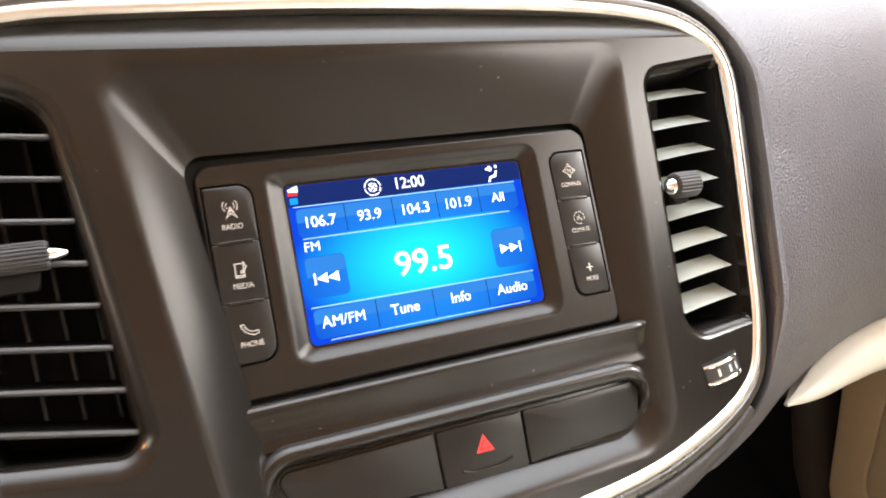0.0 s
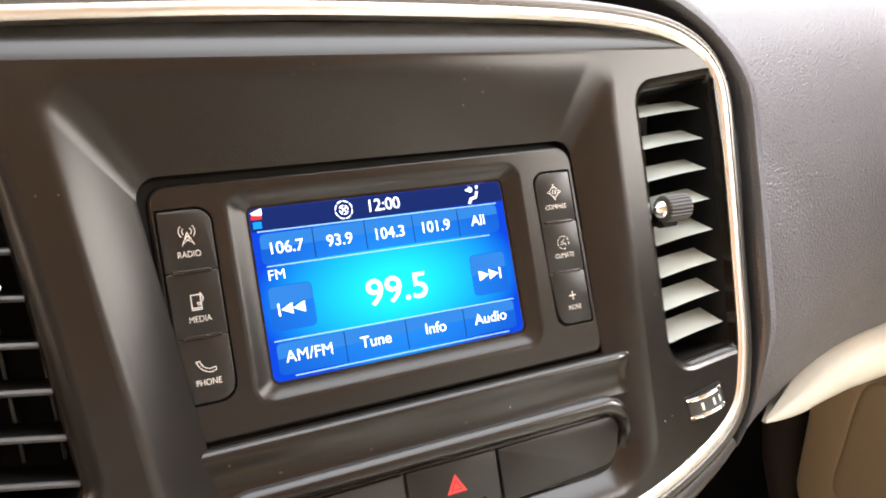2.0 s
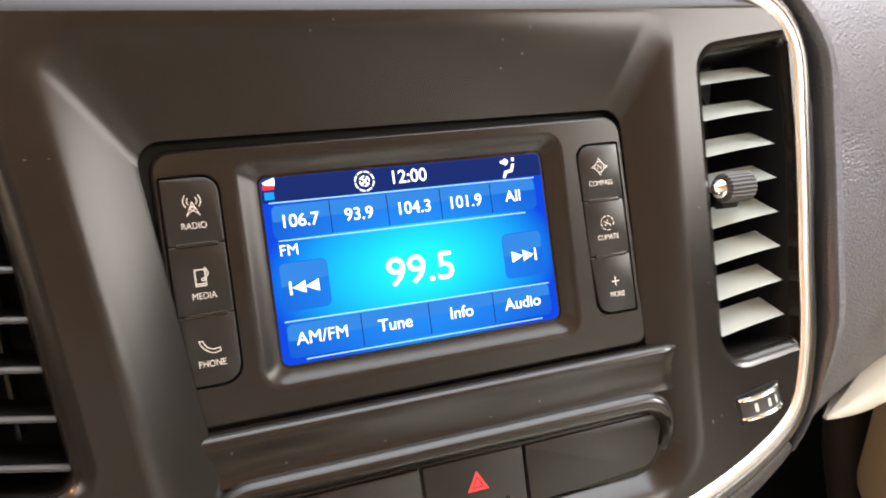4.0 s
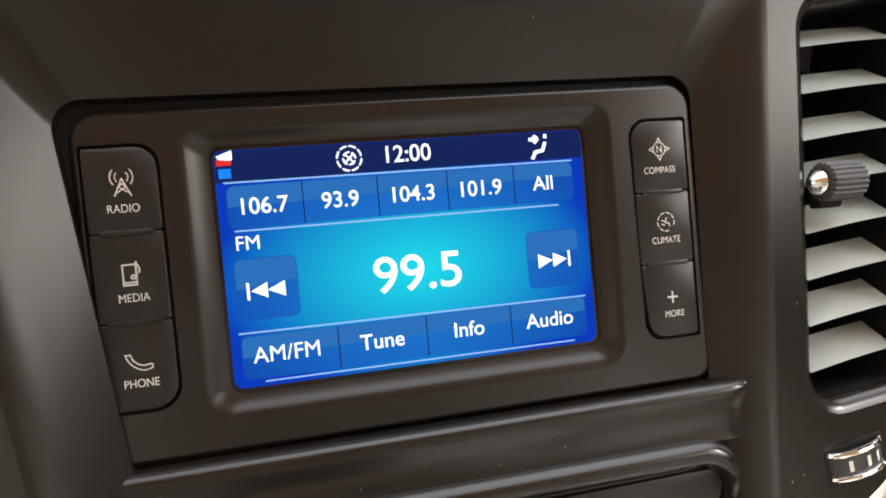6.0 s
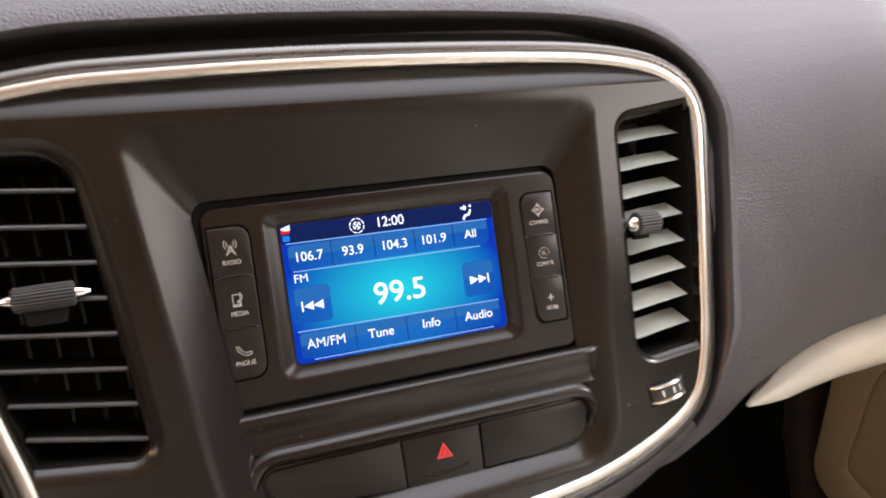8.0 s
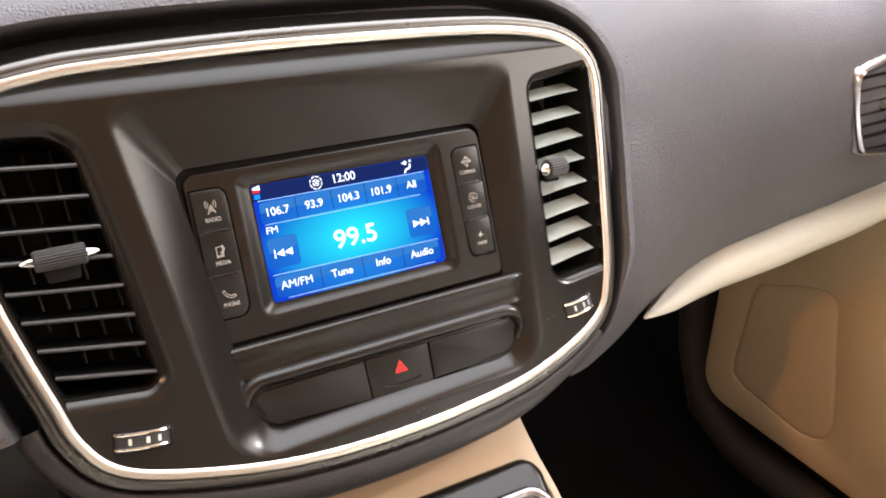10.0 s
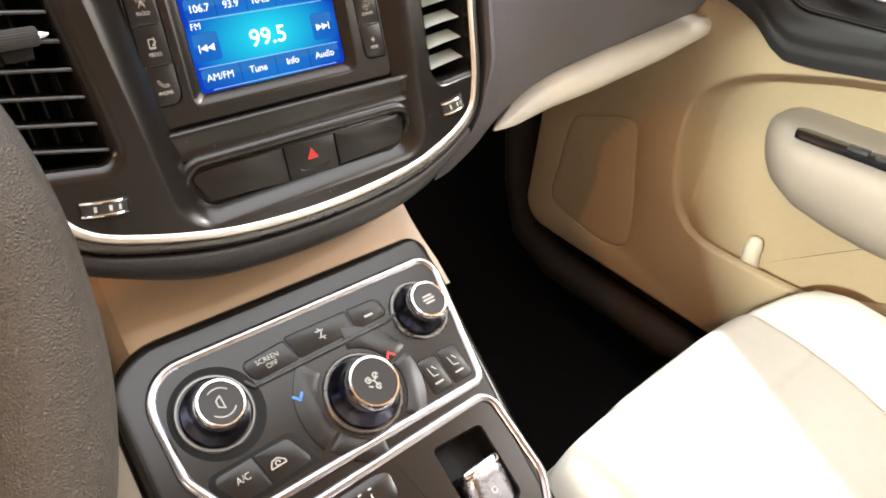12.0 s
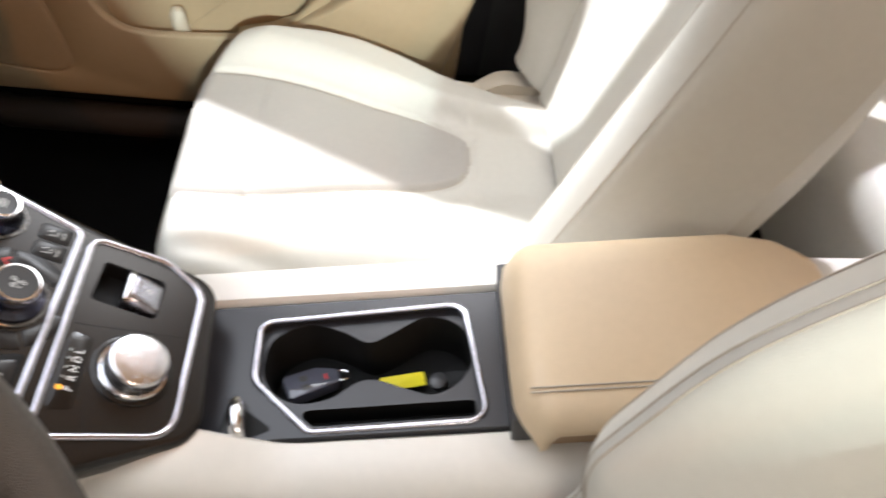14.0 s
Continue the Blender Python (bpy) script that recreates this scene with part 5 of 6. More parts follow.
DOOR_EDGE = corners([(545, 640, 8), (552, 405, 60), (560, 232, 38), (460, 224, 60), (210, 206, 60), (-232, 196, 10), (-262, 640, 8)], 8)


def on_door(bm, loop, d):
    """A ring on the door, d metres into it; outlines are (y, z) in millimetres."""
    return [bm.verts.new((DOOR_X + (d(p) if callable(d) else d), p.x * MM, p.y * MM)) for p in loop]


def build_door():
    do = thing("passenger_door", None, "cream passenger door panel with speaker, map pocket and armrest", "car door", kind="structure")
    # outer skin with the big pocket opening and a rolled edge
    bm = bmesh.new()
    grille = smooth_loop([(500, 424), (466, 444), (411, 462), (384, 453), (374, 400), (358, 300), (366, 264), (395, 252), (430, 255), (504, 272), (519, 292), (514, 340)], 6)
    plate(bm, DOOR_EDGE, [POCKET_RIM, grille], 0)
    for v in bm.verts:
        v.co = Vector((DOOR_X, v.co.x, v.co.y))
    stack(bm, [on_door(bm, offs(DOOR_EDGE, a), d) for a, d in ((0, 0), (3.5, 0.0012), (7, 0.005), (9.5, 0.011), (10.5, 0.020), (10.5, 0.060))])
    stack(bm, [on_door(bm, offs(POCKET_RIM, a), d) for a, d in ((0, 0), (-2.0, 0.0006), (-4.0, 0.0026), (-5.2, 0.006), (-5.4, 0.012))])
    stack(bm, [on_door(bm, offs(grille, a), d) for a, d in ((0, 0), (-1.5, 0.0008), (-3.0, 0.003))])
    bmesh.ops.remove_doubles(bm, verts=bm.verts, dist=0.00005)
    part("door_skin", bm, DOORSKIN, do, sharp=50)
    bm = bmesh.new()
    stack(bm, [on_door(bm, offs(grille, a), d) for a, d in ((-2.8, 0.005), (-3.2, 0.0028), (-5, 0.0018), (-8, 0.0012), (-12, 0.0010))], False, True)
    part("speaker_grille", bm, TANP, do, "speaker grille with the door's warm shade in its tan colour", sharp=60)
    # hollow behind the opening, deeper below the lip
    bm = bmesh.new()

    def hollow(k):
        out = []
        for p, q in zip(offs(POCKET_RIM, -5.4), offs(POCKET_RIM, -26)):
            low = ease(440, 345, p.y)
            r = p.lerp(q, k ** 1.6 * (1 - low))
            out.append(Vector((r.x, r.y - 40 * k * low)))
        return out
    stack(bm, [on_door(bm, hollow(k), lambda p, k=k: 0.012 + (0.052 - 0.026 * ease(440, 320, p.y)) * math.sin(k * math.pi / 2)) for k in np.linspace(0, 1, 9)], False, True)
    part("inner_panel", bm, DOORSKIN, do, "cream hollow of the map pocket", sharp=60)
    bm = bmesh.new()

    def kick(s, t):
        return (DOOR_X + 0.045 + 0.02 * t, 0.60 - 1.35 * s, 0.240 - 0.20 * t)
    grid(bm, 20, 3, kick)
    part("sill_cover", bm, BLACK, do)
    bm = bmesh.new()

    def upper(s, t):
        y = 0.62 - 0.86 * s
        lo = interp(-y, [(-0.62, 0.662), (-0.31, 0.652), (-0.285, 0.645), (-0.258, 0.632), (-0.235, 0.612), (-0.215, 0.602), (-0.175, 0.604), (-0.1, 0.614), (0.8, 0.636)])
        z = lo + (0.90 - lo) * t
        x = DOOR_X - 0.006 - 0.010 * math.sin(min(t * 8, 1) * math.pi / 2) + 0.045 * t
        d = box_dist(y, z, 0.03, 0.735, 0.225, 0.075, 0.05)
        x += 0.032 * (1 - ease(-0.022, 0.003, d))
        x += 0.004 * math.exp(-((z - lo - 0.022) / 0.004) ** 2)
        return (x, y, z)
    grid(bm, 130, 60, upper)
    part("upper_trim", bm, PADDARK, do, "black upper door trim", sharp=70)
    rim = corners([(0.250, 0.808, 0.05), (-0.192, 0.808, 0.05), (-0.192, 0.662, 0.05), (0.250, 0.662, 0.05)], 8)
    bm = bmesh.new()
    tube(bm, [(DOOR_X - 0.012 + 0.045 * (p.y - 0.62) / 0.28, p.x, p.y) for p in rim], 0.0028, 8, closed=True)
    part("handle_surround", bm, SATIN, do, "satin black line round the handle recess")
    bm = bmesh.new()
    P = [(0.205, 0.700, 0.012), (0.190, 0.694, 0.004), (0.160, 0.690, -0.004), (0.10, 0.690, -0.008), (0.05, 0.692, -0.008), (0.03, 0.694, 0.004)]
    tube(bm, [(DOOR_X + 0.008 + c, a, b) for a, b, c in P], [0.005, 0.008, 0.010, 0.010, 0.009, 0.006], 12, flat=0.55)
    part("door_handle", bm, BRIGHT, do, "chrome inner door handle")
    # swelling of the panel behind the pocket, rolled over at the top and the rear edge
    bm = bmesh.new()

    def swell(s, t):
        v = min(t / 0.75, 1.0)
        y = 0.10 - 0.322 * s
        top = interp(-y, [(-0.10, 0.326), (-0.055, 0.337), (-0.02, 0.356), (0.023, 0.391), (0.067, 0.434), (0.103, 0.459), (0.178, 0.480), (0.25, 0.488)])
        z = 0.212 + (top - 0.212) * v
        out = 0.043 * ease(0.09, -0.12, y) * ease(0.19, 0.39, z) - 0.003
        r = max(0.0, (t - 0.75) / 0.25)
        out -= 0.013 * (1 - math.cos(min(r * 1.6, 1.0) * math.pi / 2)) + 0.05 * max(0.0, r - 0.6)
        z += 0.009 * math.sin(min(r * 1.6, 1.0) * math.pi / 2) - 0.009
        edge = ease(0.93, 1.0, s)
        return (DOOR_X - out + (0.02 + out) * edge ** 2, y - 0.31 * (z - 0.25) * s, z)
    grid(bm, 70, 60, swell)
    part("rear_swelling", bm, DOORSKIN, do, sharp=70)
    # armrest, rounded off towards the front
    bm = bmesh.new()
    rows = []
    prof = [(1.0, 0.02), (0.62, 0.0), (0.36, 0.07), (0.16, 0.22), (0.05, 0.42), (0.0, 0.62), (0.02, 0.78), (0.09, 0.90), (0.20, 0.97), (0.34, 1.0), (0.60, 1.0), (1.0, 1.0)]
    for i in range(41):
        t = i / 40
        y = 0.226 - 0.46 * t ** 1.5
        low = interp(-y, [(-0.226, 0.505), (-0.220, 0.488), (-0.205, 0.468), (-0.183, 0.448), (-0.150, 0.431), (-0.105, 0.420), (-0.06, 0.414), (0.3, 0.404)])
        high = interp(-y, [(-0.226, 0.513), (-0.220, 0.525), (-0.205, 0.533), (-0.19, 0.536), (0.3, 0.540)])
        out = 0.108 * math.sqrt(max(0.0, 1 - ((y - 0.150) / 0.0765) ** 2)) if y > 0.150 else 0.108
        rows.append([bm.verts.new((0.712 - out * (1 - a), y, low + (high - low) * f)) for a, f in prof])
    for r1, r2 in zip(rows, rows[1:]):
        bridge(bm, r1, r2, False)
    bm.faces.new(rows[0])
    arm = part("door_armrest", bm, ARMSKIN, do, "cream padded door armrest", sharp=70)
    bm = bmesh.new()
    padded(bm, corners([(-13, 16, 9), (13, 22, 9), (13, -150, 6), (-13, -150, 6)], 5), -4, 1.8, 0.8)
    sw = part("switch_plate", bm, GLOSS, arm, "glossy black window switch plate")
    sw.matrix_local = pose(0.622, 0.150, 0.5375)
    for v in (-52, -82):
        bm = bmesh.new()
        padded(bm, corners([(-7, v + 11, 2), (7, v + 11, 2), (7, v - 11, 2), (-7, v - 11, 2)], 4), 1, 5, 1.5)
        b = part("window_switch", bm, SLATL, arm)
        b.matrix_local = pose(0.622, 0.150, 0.5375)
    bm = bmesh.new()
    tube(bm, [(0.672, 0.62, 0.40), (0.670, 0.60, 0.27), (0.668, 0.57, 0.19), (0.664, 0.50, 0.158), (0.66, 0.20, 0.140), (0.66, -0.20, 0.132)], 0.028, 16)
    part("sill_edge", bm, SILLBROWN, do, "dark brown edge of the door sill")
    bm = bmesh.new()
    tube(bm, [(0.680, 0.190, 0.300), (0.672, 0.190, 0.335), (0.668, 0.189, 0.352), (0.667, 0.188, 0.361), (0.667, 0.188, 0.364)], [0.013, 0.012, 0.0115, 0.008, 0.003], 14)
    part("pocket_post", bm, CREAMP, do, "small cream post at the pocket edge")


# ---- seats ----
def build_seat(name, cx, dy, mirror, label, low=1.0, stitch=0.172):
    """A leather bucket seat; mirror turns its console side."""
    se = thing(name, None, label, "car seat", "front seats")
    g = -1 if mirror else 1

    def X(a):
        return cx + g * a
    # a: across from the console side (-0.25) to the door side (+0.25)

    def half(y):
        """Half width of the centre panel, rounded off at the back."""
        w = 0.116 * (1 - 0.30 * ease(0.06, -0.17, y))
        if y < -0.15:
            w *= max(0.0, 1 - ((y + 0.15) / 0.103) ** 2) ** 0.33
        return w

    def insert(a, y):
        """Distance from the centre panel's edge, negative inside it."""
        return max(abs(a) - half(y), -0.253 - y) if y > -0.253 else math.hypot(max(abs(a) - 0.05, 0), -0.253 - y)

    def cushion(s, t):
        a = -0.245 + 0.49 * s
        y = 0.155 - 0.54 * t
        b = abs(a)
        d = insert(a, y)
        z = 0.378 - 0.044 * ease(0.0, 1.0, t) + 0.008 * (1 - (a / 0.25) ** 2)
        z += 0.024 * ease(0.0, 0.07, d) * ease(0.07, 0.15, b) * ease(0.14, 0.05, y) - 0.005 * math.exp(-(d / 0.005) ** 2)
        fold = interp(-y, [(-0.11, -0.186), (-0.034, -0.195), (0.01, -0.201), (0.076, -0.222)])
        z -= 0.010 * math.exp(-((a - fold) / 0.009) ** 2) * ease(-0.10, -0.05, y) * ease(0.13, 0.07, y)
        z -= 0.004 * math.exp(-((a + 0.204 - 0.07 * (y + 0.10)) / 0.0035) ** 2) * ease(-0.19, -0.15, y) * ease(-0.085, -0.115, y)
        z -= 0.0025 * math.exp(-((y - 0.024 - 0.1 * a * a) / 0.0035) ** 2) * ease(0.01, -0.01, d)
        front = ease(0.085, 0.155, y)
        z -= 0.11 * front ** 2.0
        side = ease(0.195, 0.245, b) if a > 0 else ease(0.165, 0.245, b)
        z -= 0.10 * side ** 1.7
        if a < 0:
            a *= 1.0 + 0.07 * ease(-0.10, -0.22, a)
        else:
            a *= interp(y, [(-0.36, 0.42), (-0.30, 0.50), (-0.24, 0.60), (-0.20, 0.68), (-0.14, 0.84), (-0.08, 0.96), (-0.03, 1.0), (0.1, 1.0)])
        return (X(a), y + dy - (0.022 if a < 0 else 0.066) * (b / 0.245) ** 3 * (1 - t) + 0.006 * (1 - front), z)
    bm = bmesh.new()
    grid(bm, 130, 130, cushion)
    part("cushion", bm, CREAM, se, "cream leather cushion with raised bolsters", sharp=80)
    # perforated centre panel, let in between the bolsters

    def centre(s, t):
        y = 0.148 - 0.400 * (1 - (1 - t) ** 1.3)
        x, yy, z = cushion((half(y) * 0.985 * (2 * s - 1) + 0.245) / 0.49, (0.155 - y) / 0.54)
        return (x, yy + 0.0006 * ease(0.08, 0.12, y), z + 0.0007)
    bm = bmesh.new()
    grid(bm, 60, 100, centre)
    part("centre_panel", bm, INSERT, se, "greyish cream perforated leather centre panel", sharp=80)
    # skirts down to the floor rails
    bm = bmesh.new()
    loop = corners([(-0.235, 0.110, 0.05), (0.235, 0.060, 0.05), (0.150, -0.40, 0.05), (-0.235, -0.40, 0.05)], 6)
    rr = [[bm.verts.new((X(p.x * k), p.y + dy, z)) for p in loop] for k, z in ((1.0, 0.33), (1.02, 0.27), (0.98, 0.20), (0.9, 0.12), (0.9, 0.055))]
    stack(bm, rr, True, True)
    part("seat_base", bm, CREAMP, se, "cream seat base and skirt")
    # piping round the centre panel
    line = [(half(y), y) for y in 0.13 - 0.382 * np.sin(np.linspace(0, math.pi / 2, 50))]
    line += [(-x, y) for x, y in line[::-1]]
    bm = bmesh.new()
    pts = []
    for a, y in line:
        x, yy, z = cushion((a + 0.245) / 0.49, (0.155 - y) / 0.54)
        pts.append((x, yy, z + 0.0004))
    tube(bm, pts, 0.0008, 6)
    part("seam", bm, SEAM, se)
    # backrest, reclined
    tilt = radians(21)
    base = -0.375 if mirror else -0.398

    def back(s, t):
        a = -0.255 + 0.51 * s
        h = -0.02 + 0.64 * t
        b = abs(a)
        taper = (1 - 0.22 * ease(0.45, 1.0, t)) * (1 + (0.15 * ease(-0.02, 0.10, h) * ease(0.52, 0.30, h) - 0.06 * ease(0.14, -0.02, h)) * (a > 0))
        grow = low + (1 - low) * ease(0.08, 0.21, h) if a < 0 else 0.30 + 0.70 * ease(-0.02, 0.20, h)
        out = 0.040 + (0.075 if a < 0 or mirror else 0.112) * math.exp(-((b - 0.195) / 0.055) ** 2) * (1 - 0.6 * ease(0.5, 1.0, t)) * grow - 0.010 * math.exp(-((b - 0.130) / 0.008) ** 2)
        side = ease(0.225, 0.255, b)
        out -= 0.095 * side ** 1.4
        crown = ease(0.93, 1.0, t)
        out -= 0.06 * crown ** 1.5
        yy = base - h * math.sin(tilt) + out * math.cos(tilt)
        zz = 0.36 + h * math.cos(tilt) + out * math.sin(tilt)
        return (X(a * taper), yy + dy, zz)
    bm = bmesh.new()
    grid(bm, 100, 90, back)

    def shell(s, t):
        x, y, z = back(s, t)
        b = abs(-0.255 + 0.51 * s)
        depth = 0.052 - 0.018 * ease(0.33, 0.66, t) + 0.07 * (1 - (b / 0.255) ** 2)
        if 0.0 < s < 1.0 and t < 1.0:
            return (X(((x - cx) * g) * 1.0), base - (-0.02 + 0.64 * t) * math.sin(tilt) - depth + dy, 0.36 + (-0.02 + 0.64 * t) * math.cos(tilt) - 0.03)
        return (x, y, z)
    grid(bm, 100, 90, shell)
    part("backrest", bm, CREAM, se, "cream leather backrest with deep side bolsters", sharp=80)
    for sgn, kk in ((-1, 0.130), (1, 0.130), (-1, stitch), (-1, stitch + 0.008), (-1, 0.222), (1, 0.216)):
        bm = bmesh.new()
        pts = []
        for t in np.linspace(0.06, 0.93, 50):
            a = sgn * kk
            x, y, z = back((a + 0.255) / 0.51, t)
            pts.append((x, y + 0.0004, z + 0.0003))
        tube(bm, pts, 0.0007, 6)
        part("seam", bm, SEAM, se)
    # cover over the recliner hinge on the door side
    bm = bmesh.new()
    cover = corners([(-0.235, 0.305, 0.012), (-0.300, 0.350, 0.02), (-0.420, 0.335, 0.03), (-0.420, 0.150, 0.03), (-0.290, 0.170, 0.03)], 5)
    rows = [[bm.verts.new((X(a), p.x + dy, p.y)) for p in offs(cover, d)] for a, d in ((0.150, 0), (0.183, 0), (0.190, -0.004), (0.193, -0.012))]
    stack(bm, rows, True, True)
    part("recliner_cover", bm, CREAMP, se, "cream plastic hinge cover")
    # headrest
    bm = bmesh.new()
    rows = []
    for i in range(13):
        v = i / 12
        sc = math.sin(math.pi * (0.08 + 0.84 * v)) ** 0.45
        rows.append([bm.verts.new((X(0.125 * sc * math.copysign(abs(math.cos(q)) ** 0.6, math.cos(q))), -0.655 + 0.05 * sc * math.copysign(abs(math.sin(q)) ** 0.8, math.sin(q)) + dy, 0.985 + 0.17 * v)) for q in np.linspace(0, 2 * math.pi, 28, endpoint=False)])
    stack(bm, rows, True, True)
    part("headrest", bm, CREAM, se, sharp=80)
    for a in (-0.05, 0.05):
        bm = bmesh.new()
        tube(bm, [(X(a), -0.61 + dy, 0.93), (X(a), -0.655 + dy, 1.03)], 0.006, 10)
        part("headrest_post", bm, BRIGHT, se)
    return se


def build_rear_bench():
    rb = thing("rear_bench", None, "cream rear bench seat behind the front seats", "car seat")
    line = [(-0.77, 0.10), (-0.75, 0.24), (-0.752, 0.31), (-0.765, 0.335), (-0.80, 0.348), (-0.90, 0.355), (-1.05, 0.345), (-1.15, 0.33), (-1.30, 0.33), (-1.33, 0.37), (-1.37, 0.45), (-1.44, 0.60), (-1.54, 0.80), (-1.62, 0.95)]

    def surface(x, k):
        y, z = line[k]
        dip = 0.018 * math.cos(x * 2 * math.pi / 0.66) + 0.007 * math.exp(-((abs(x) - 0.165) / 0.012) ** 2)
        return (x, y - (0.02 * math.cos(x * 9.5) if k > 8 else 0), z - (dip if 2 < k < 9 else 0))
    for nm, k0, k1, label in (("bench_cushion", 0, 8, "cream rear cushion"), ("bench_backrest", 8, 13, "cream rear backrest")):
        bm = bmesh.new()
        grid(bm, 120, k1 - k0, lambda s, t: surface(-0.66 + 1.32 * s, k0 + round(t * (k1 - k0))))
        part(nm, bm, CREAM, rb, label, sharp=60)
    for x in (-0.165, 0.165):
        bm = bmesh.new()
        tube(bm, [surface(x, k) for k in range(3, 9)], 0.0012, 6)
        part("seam", bm, SEAM, rb)


def build_wheel():
    m = pose(-0.3665, 0.078, 0.745, 55)
    w = thing("steering_wheel", m, "dark leather steering wheel with silver spoke trim", "steering wheel")
    bm = bmesh.new()
    R, n = 0.1705, 96
    ringsv = []
    for i in range(n):
        a = 2 * math.pi * i / n
        thick = 0.0162 + 0.0025 * math.exp(-((math.degrees(a) % 360 - 10) / 26) ** 2) + 0.0025 * math.exp(-((math.degrees(a) % 360 - 170) / 26) ** 2) + 0.002 * math.exp(-((math.degrees(a) % 360 - 350) / 22) ** 2)
        ringsv.append([bm.verts.new(((R + thick * math.cos(q)) * math.cos(a), (R + thick * math.cos(q)) * math.sin(a), thick * 1.15 * math.sin(q))) for q in np.linspace(0, 2 * math.pi, 20, endpoint=False)])
    for a, b in zip(ringsv, ringsv[1:] + ringsv[:1]):
        bridge(bm, a, b)
    part("rim", bm, RIMSKIN, w, "dark grained leather rim")
    bm = bmesh.new()
    hub = corners([(-62, 48, 26), (62, 48, 26), (50, -66, 32), (-50, -66, 32)], 8)
    stack(bm, [ring(bm, hub, -40), ring(bm, hub, 0), ring(bm, offs(hub, -4), 9), ring(bm, offs(hub, -14), 15), ring(bm, offs(hub, -30), 17)], True, True)
    part("hub", bm, RIMSKIN, w, "dark airbag cover")
    for s in (1, -1):
        bm = bmesh.new()
        sp = [(s * 52, 34, 6), (s * 118, 26, 8), (s * 162, 6, 4), (s * 160, -50, 8), (s * 128, -70, 8), (s * 50, -46, 6)]
        padded(bm, corners(sp, 5), -22, -2, 5)
        spoke = part("spoke", bm, RIMSKIN, w)
        bm = bmesh.new()
        line = [(s * 62, 35), (s * 98, 28), (s * 120, 11), (s * 137, -5), (s * 147, -14), (s * 154, -24), (s * 156.5, -32), (s * 155, -41), (s * 149, -50), (s * 140, -58), (s * 132, -63)]
        tube(bm, [(a * MM, b * MM, 2.0 * MM) for a, b in line], [0.004, 0.005, 0.0056, 0.0058, 0.0058, 0.0058, 0.0056, 0.005, 0.0042, 0.0036, 0.0028], 12, flat=0.55)
        part("silver_trim", bm, SILVER, spoke, "silver spoke trim")
        bm = bmesh.new()
        tube(bm, [(s * 156 * MM, -36 * MM, 2.0 * MM), (s * 146 * MM, -38.5 * MM, 2.0 * MM), (s * 134 * MM, -39.5 * MM, 2.0 * MM), (s * 106 * MM, -40 * MM, 1.0 * MM)], [0.005, 0.0046, 0.0044, 0.004], 12, flat=0.5)
        part("silver_trim", bm, SILVER, spoke, "silver spoke trim")
        bm = bmesh.new()
        padded(bm, corners([(s * 64, 22, 6), (s * 100, 18, 6), (s * 144, -24, 6), (s * 140, -35, 5), (s * 66, -36, 6)], 5), -4, 1.0, 1)
        pd = part("button_pad", bm, KEYMAT, spoke, "black spoke button pad")
        if s > 0:
            lettering("lettering", "RES", 3.2, (137, -21), 1.2, PRINT, pd, turn=-36)
        bars(pd, (s * 92, 0), 1.1, (1.0, 0.7), 11, 1.6, 2.8)
    bm = bmesh.new()
    lathe(bm, [(42, -120), (42, -40), (30, -36)], (0, 0), 32)
    part("column_cover", bm, BLACK, w)


def build_belts():
    """A belt webbing on the door pillar and a buckle beside the driver seat."""
    b = thing("seat_belt", None, "dark seat belt webbing hanging beside the passenger seat", "seat belt")
    bm = bmesh.new()
    line = [(0.700, -0.30, 1.05), (0.712, -0.295, 0.80), (0.716, -0.285, 0.45), (0.715, -0.270, 0.25), (0.712, -0.262, 0.14)]
    rows = []
    for x, y, z in line:
        rows.append([bm.verts.new((x + d, y + w, z)) for w, d in ((-0.023, 0), (0.023, 0), (0.023, 0.0016), (-0.023, 0.0016))])
    for r1, r2 in zip(rows, rows[1:]):
        bridge(bm, r1, r2)
    part("webbing", bm, BELT, b)
    bm = bmesh.new()
    padded(bm, corners([(-32, 24, 6), (32, 24, 6), (28, -24, 6), (-28, -24, 6)], 4), -2, 4, 1.5)
    part("anchor_cover", bm, BLACK, b).matrix_local = pose(0.712, -0.262, 0.135, 90, 0, -90)
    k = thing("belt_buckle", pose(-0.134, -0.285, 0.398, 12, 0, 8), "black seat belt buckle with a red button beside the driver seat", "buckle")
    bm = bmesh.new()
    padded(bm, corners([(-11, 24, 6), (11, 24, 6), (10, -24, 5), (-10, -24, 5)], 5), -40, 14, 3)
    part("housing", bm, BLACK, k)
    bm = bmesh.new()
    tube(bm, [(p.x * MM, p.y * MM, 14 * MM) for p in corners([(-9, 22, 5), (9, 22, 5), (8, -22, 4), (-8, -22, 4)], 5)], 0.0013, 8, closed=True)
    part("rim", bm, CHROME, k)
    pad("release_button", [(-7, 19, 3), (7, 19, 3), (7, 2, 2), (-7, 2, 2)], 12, 15.2, RED, k, "red release button", edge=1.0)


# ---- shell of the car ----
def sheet(name, nu, nv, fn, mat, parent=None, label="", kind="structure", category=""):
    bm = bmesh.new()
    grid(bm, nu, nv, fn)
    bmesh.ops.recalc_face_normals(bm, faces=bm.faces)
    bmesh.ops.solidify(bm, geom=bm.faces[:], thickness=0.012)
    o = part(name, bm, mat, parent, label)
    if not parent:
        tagged(o, label, category, "", kind)
    return o


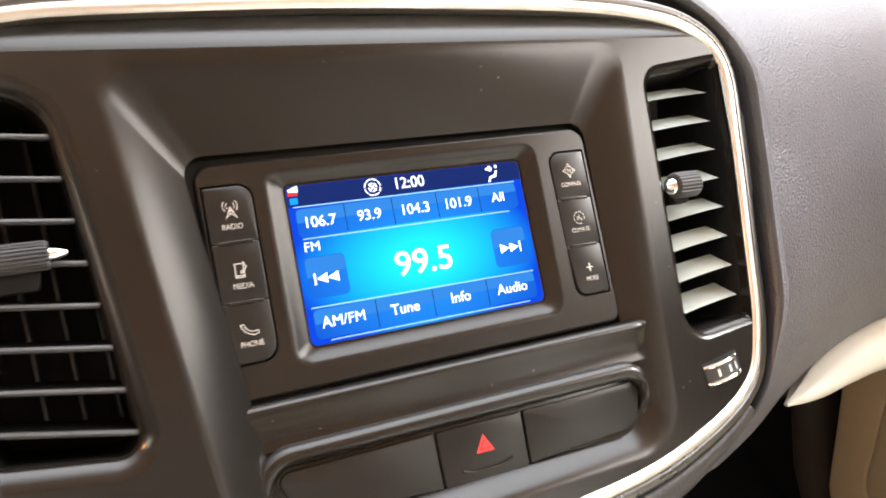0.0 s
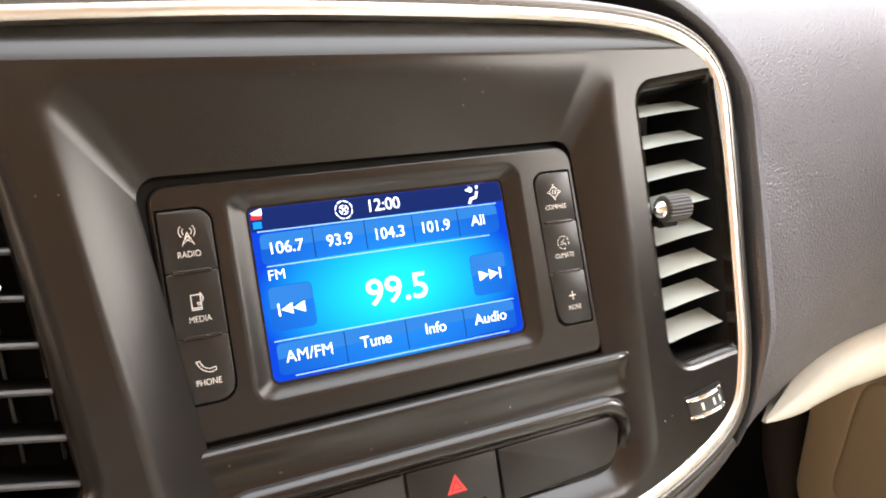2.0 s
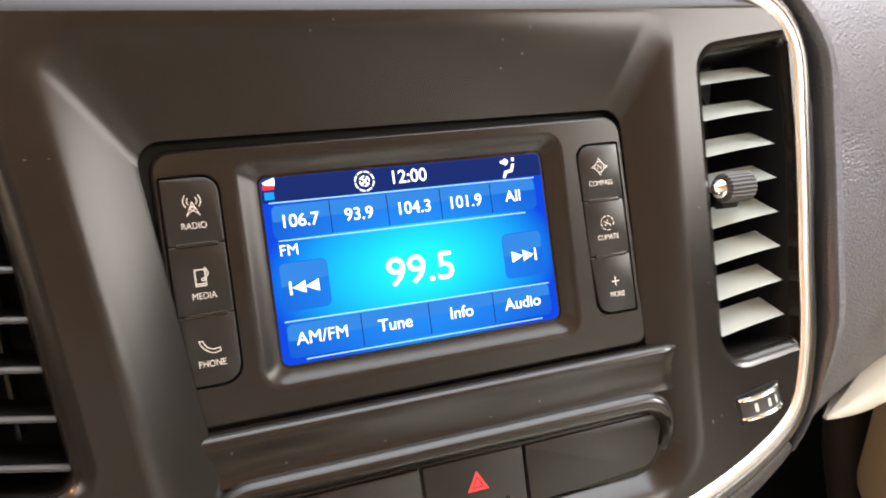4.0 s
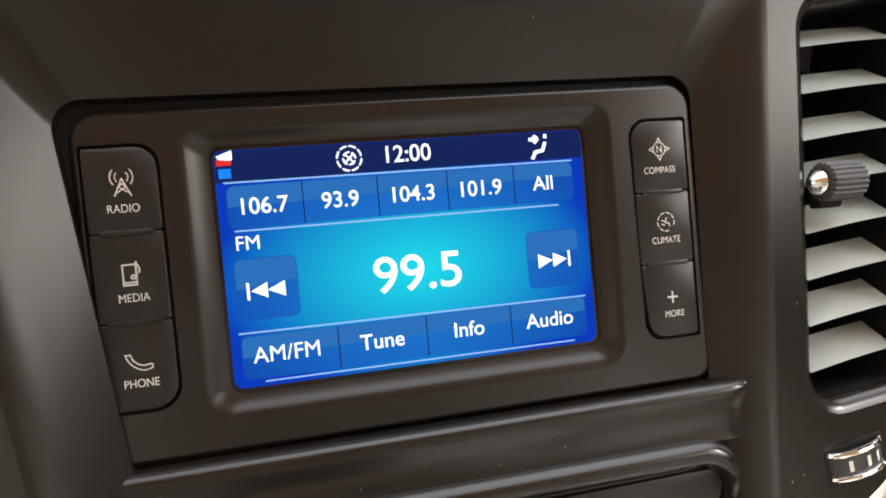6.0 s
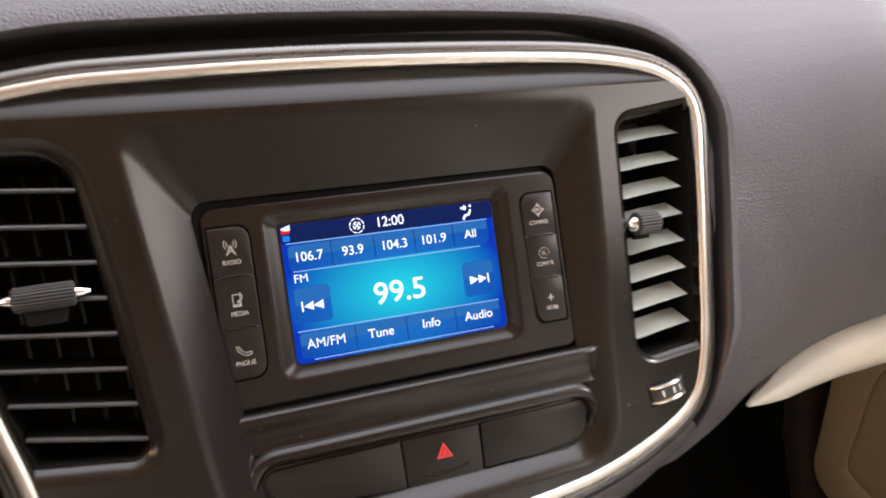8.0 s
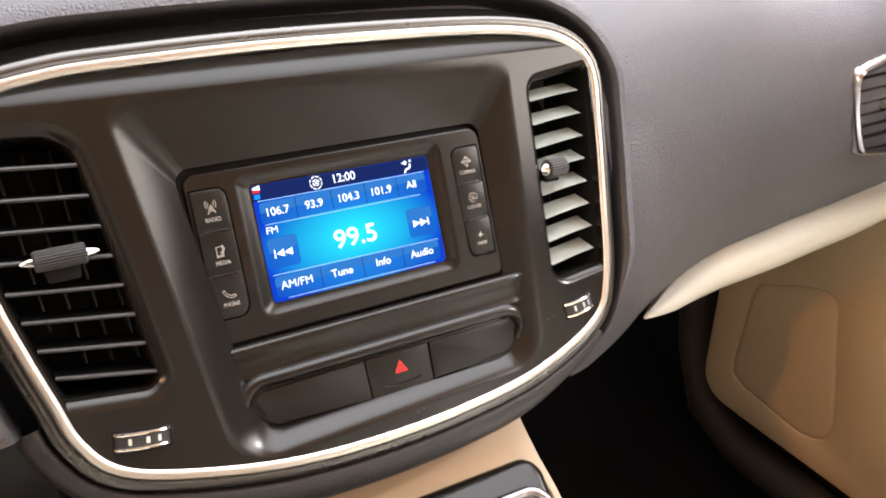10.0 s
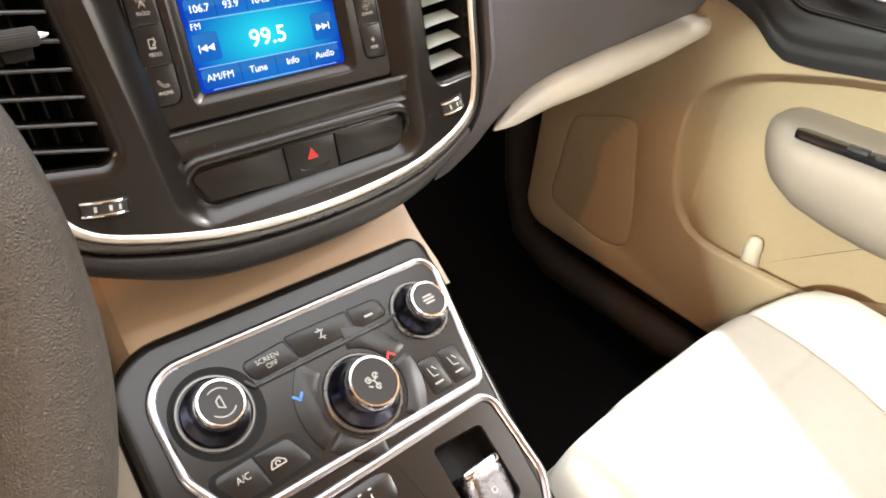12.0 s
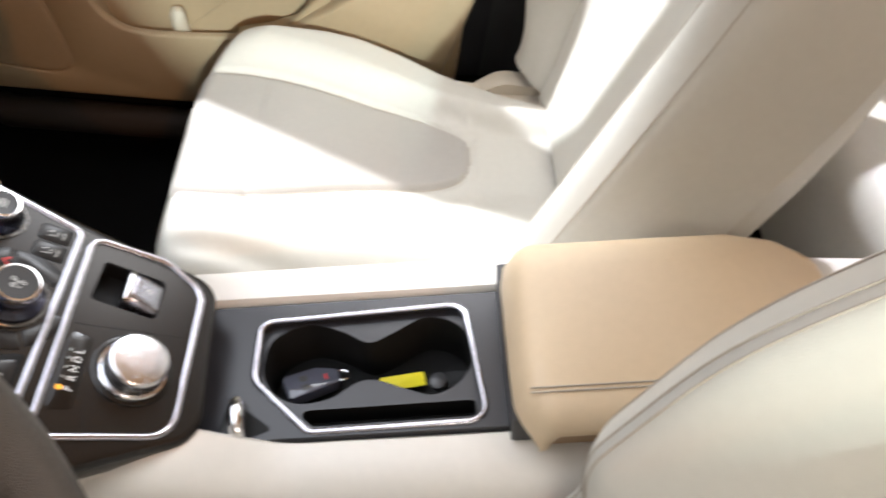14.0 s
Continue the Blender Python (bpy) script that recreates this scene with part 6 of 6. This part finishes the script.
def build_shell():
    sheet("floor", 10, 10, lambda s, t: (-0.78 + 1.56 * s, 1.05 - 2.8 * t, 0.05 + 0.30 * ease(0.25, 0.0, t)), CARPET, None, "black carpet on the car floor", category="carpet")
    sheet("firewall", 8, 4, lambda s, t: (-0.78 + 1.56 * s, 0.95 + 0.05 * t, 0.2 + 0.62 * t), CARPET, None, "black lining under the dashboard", category="firewall")
    sheet("footwell_side", 6, 4, lambda s, t: (0.70, 0.98 - 0.55 * s, 0.06 + 0.75 * t), CARPET, None, "black lining beside the passenger footwell", category="side panel")
    sheet("roof", 16, 16, lambda s, t: (-0.62 + 1.24 * s, -0.11 - 1.56 * t, 1.245 + 0.03 * math.sin(math.pi * s) + 0.03 * math.sin(math.pi * t)), LINING, None, "beige cloth headlining under the roof", category="headlining")
    for sg in (-1, 1):
        bm = bmesh.new()
        tube(bm, [(sg * 0.60, -0.12, 1.255), (sg * 0.61, -0.02, 1.235), (sg * 0.71, 0.29, 1.06), (sg * 0.82, 0.60, 0.86)], [0.052, 0.056, 0.056, 0.058], 10)
        tagged(part("windscreen_pillar", bm, LINING, None, "beige windscreen pillar trim"), "beige windscreen pillar trim", "pillar", "", "structure")
        bm = bmesh.new()
        tube(bm, [(sg * 0.62, -0.62, 1.25), (sg * 0.70, -0.64, 0.90), (sg * 0.73, -0.66, 0.10)], [0.05, 0.06, 0.07], 10)
        tagged(part("door_pillar", bm, LINING, None, "beige door pillar trim"), "beige door pillar trim", "pillar", "", "structure")
    # Unseen plates, added to keep the hall spotlight off the rear cushion
    for sg in (-1, 1):
        bm = bmesh.new()
        blocker = [(0.05, 1.18), (0.50, 0.90), (0.08, 0.875)]
        a, b = ([bm.verts.new((sg * (0.66 + 0.08 * (1.19 - z) / 0.31 + d), y, z)) for y, z in blocker] for d in (0, 0.014))
        stack(bm, [a, b], True, True)
        tagged(part("light_blocking_plate", bm, BODY, None), "added unseen dark plate that shades the rear of the cushion", "trim panel", "", "structure")
    sheet("wall_driver_side", 12, 6, lambda s, t: (-0.70 - 0.03 * t, 0.60 - 1.35 * s, 0.06 + 0.82 * t), CREAMP, None, "cream driver door panel", category="car door")
    for sg in (-1, 1):
        sheet("wall_rear_side", 8, 6, lambda s, t: (sg * (0.71 + 0.02 * t), -0.70 - 1.0 * s, 0.06 + 0.82 * t), CREAMP, None, "cream rear door panel", category="car door")
    for sg in (-1, 1):
        sheet("door_gap", 6, 6, lambda s, t: (sg * (0.735 + 0.02 * t), -0.235 - 0.50 * s, 0.06 + 0.84 * t), BODY, None, "dark door opening edge behind the door panel", category="door frame")
    sheet("rear_shelf", 8, 6, lambda s, t: (-0.72 + 1.44 * s, -1.60 - 0.12 * t, 0.05 + 0.90 * t), BODY, None, "dark panel behind the rear bench", category="rear panel")


build_dash()
build_corner_vent()
build_door()
build_seat("passenger_seat", 0.370, 0.0, False, "cream leather front passenger seat beside the console")
build_seat("driver_seat", -0.372, 0.07, True, "cream leather driver seat beside the console", 0.25, 0.192)
build_rear_bench()
build_belts()
build_wheel()
build_shell()
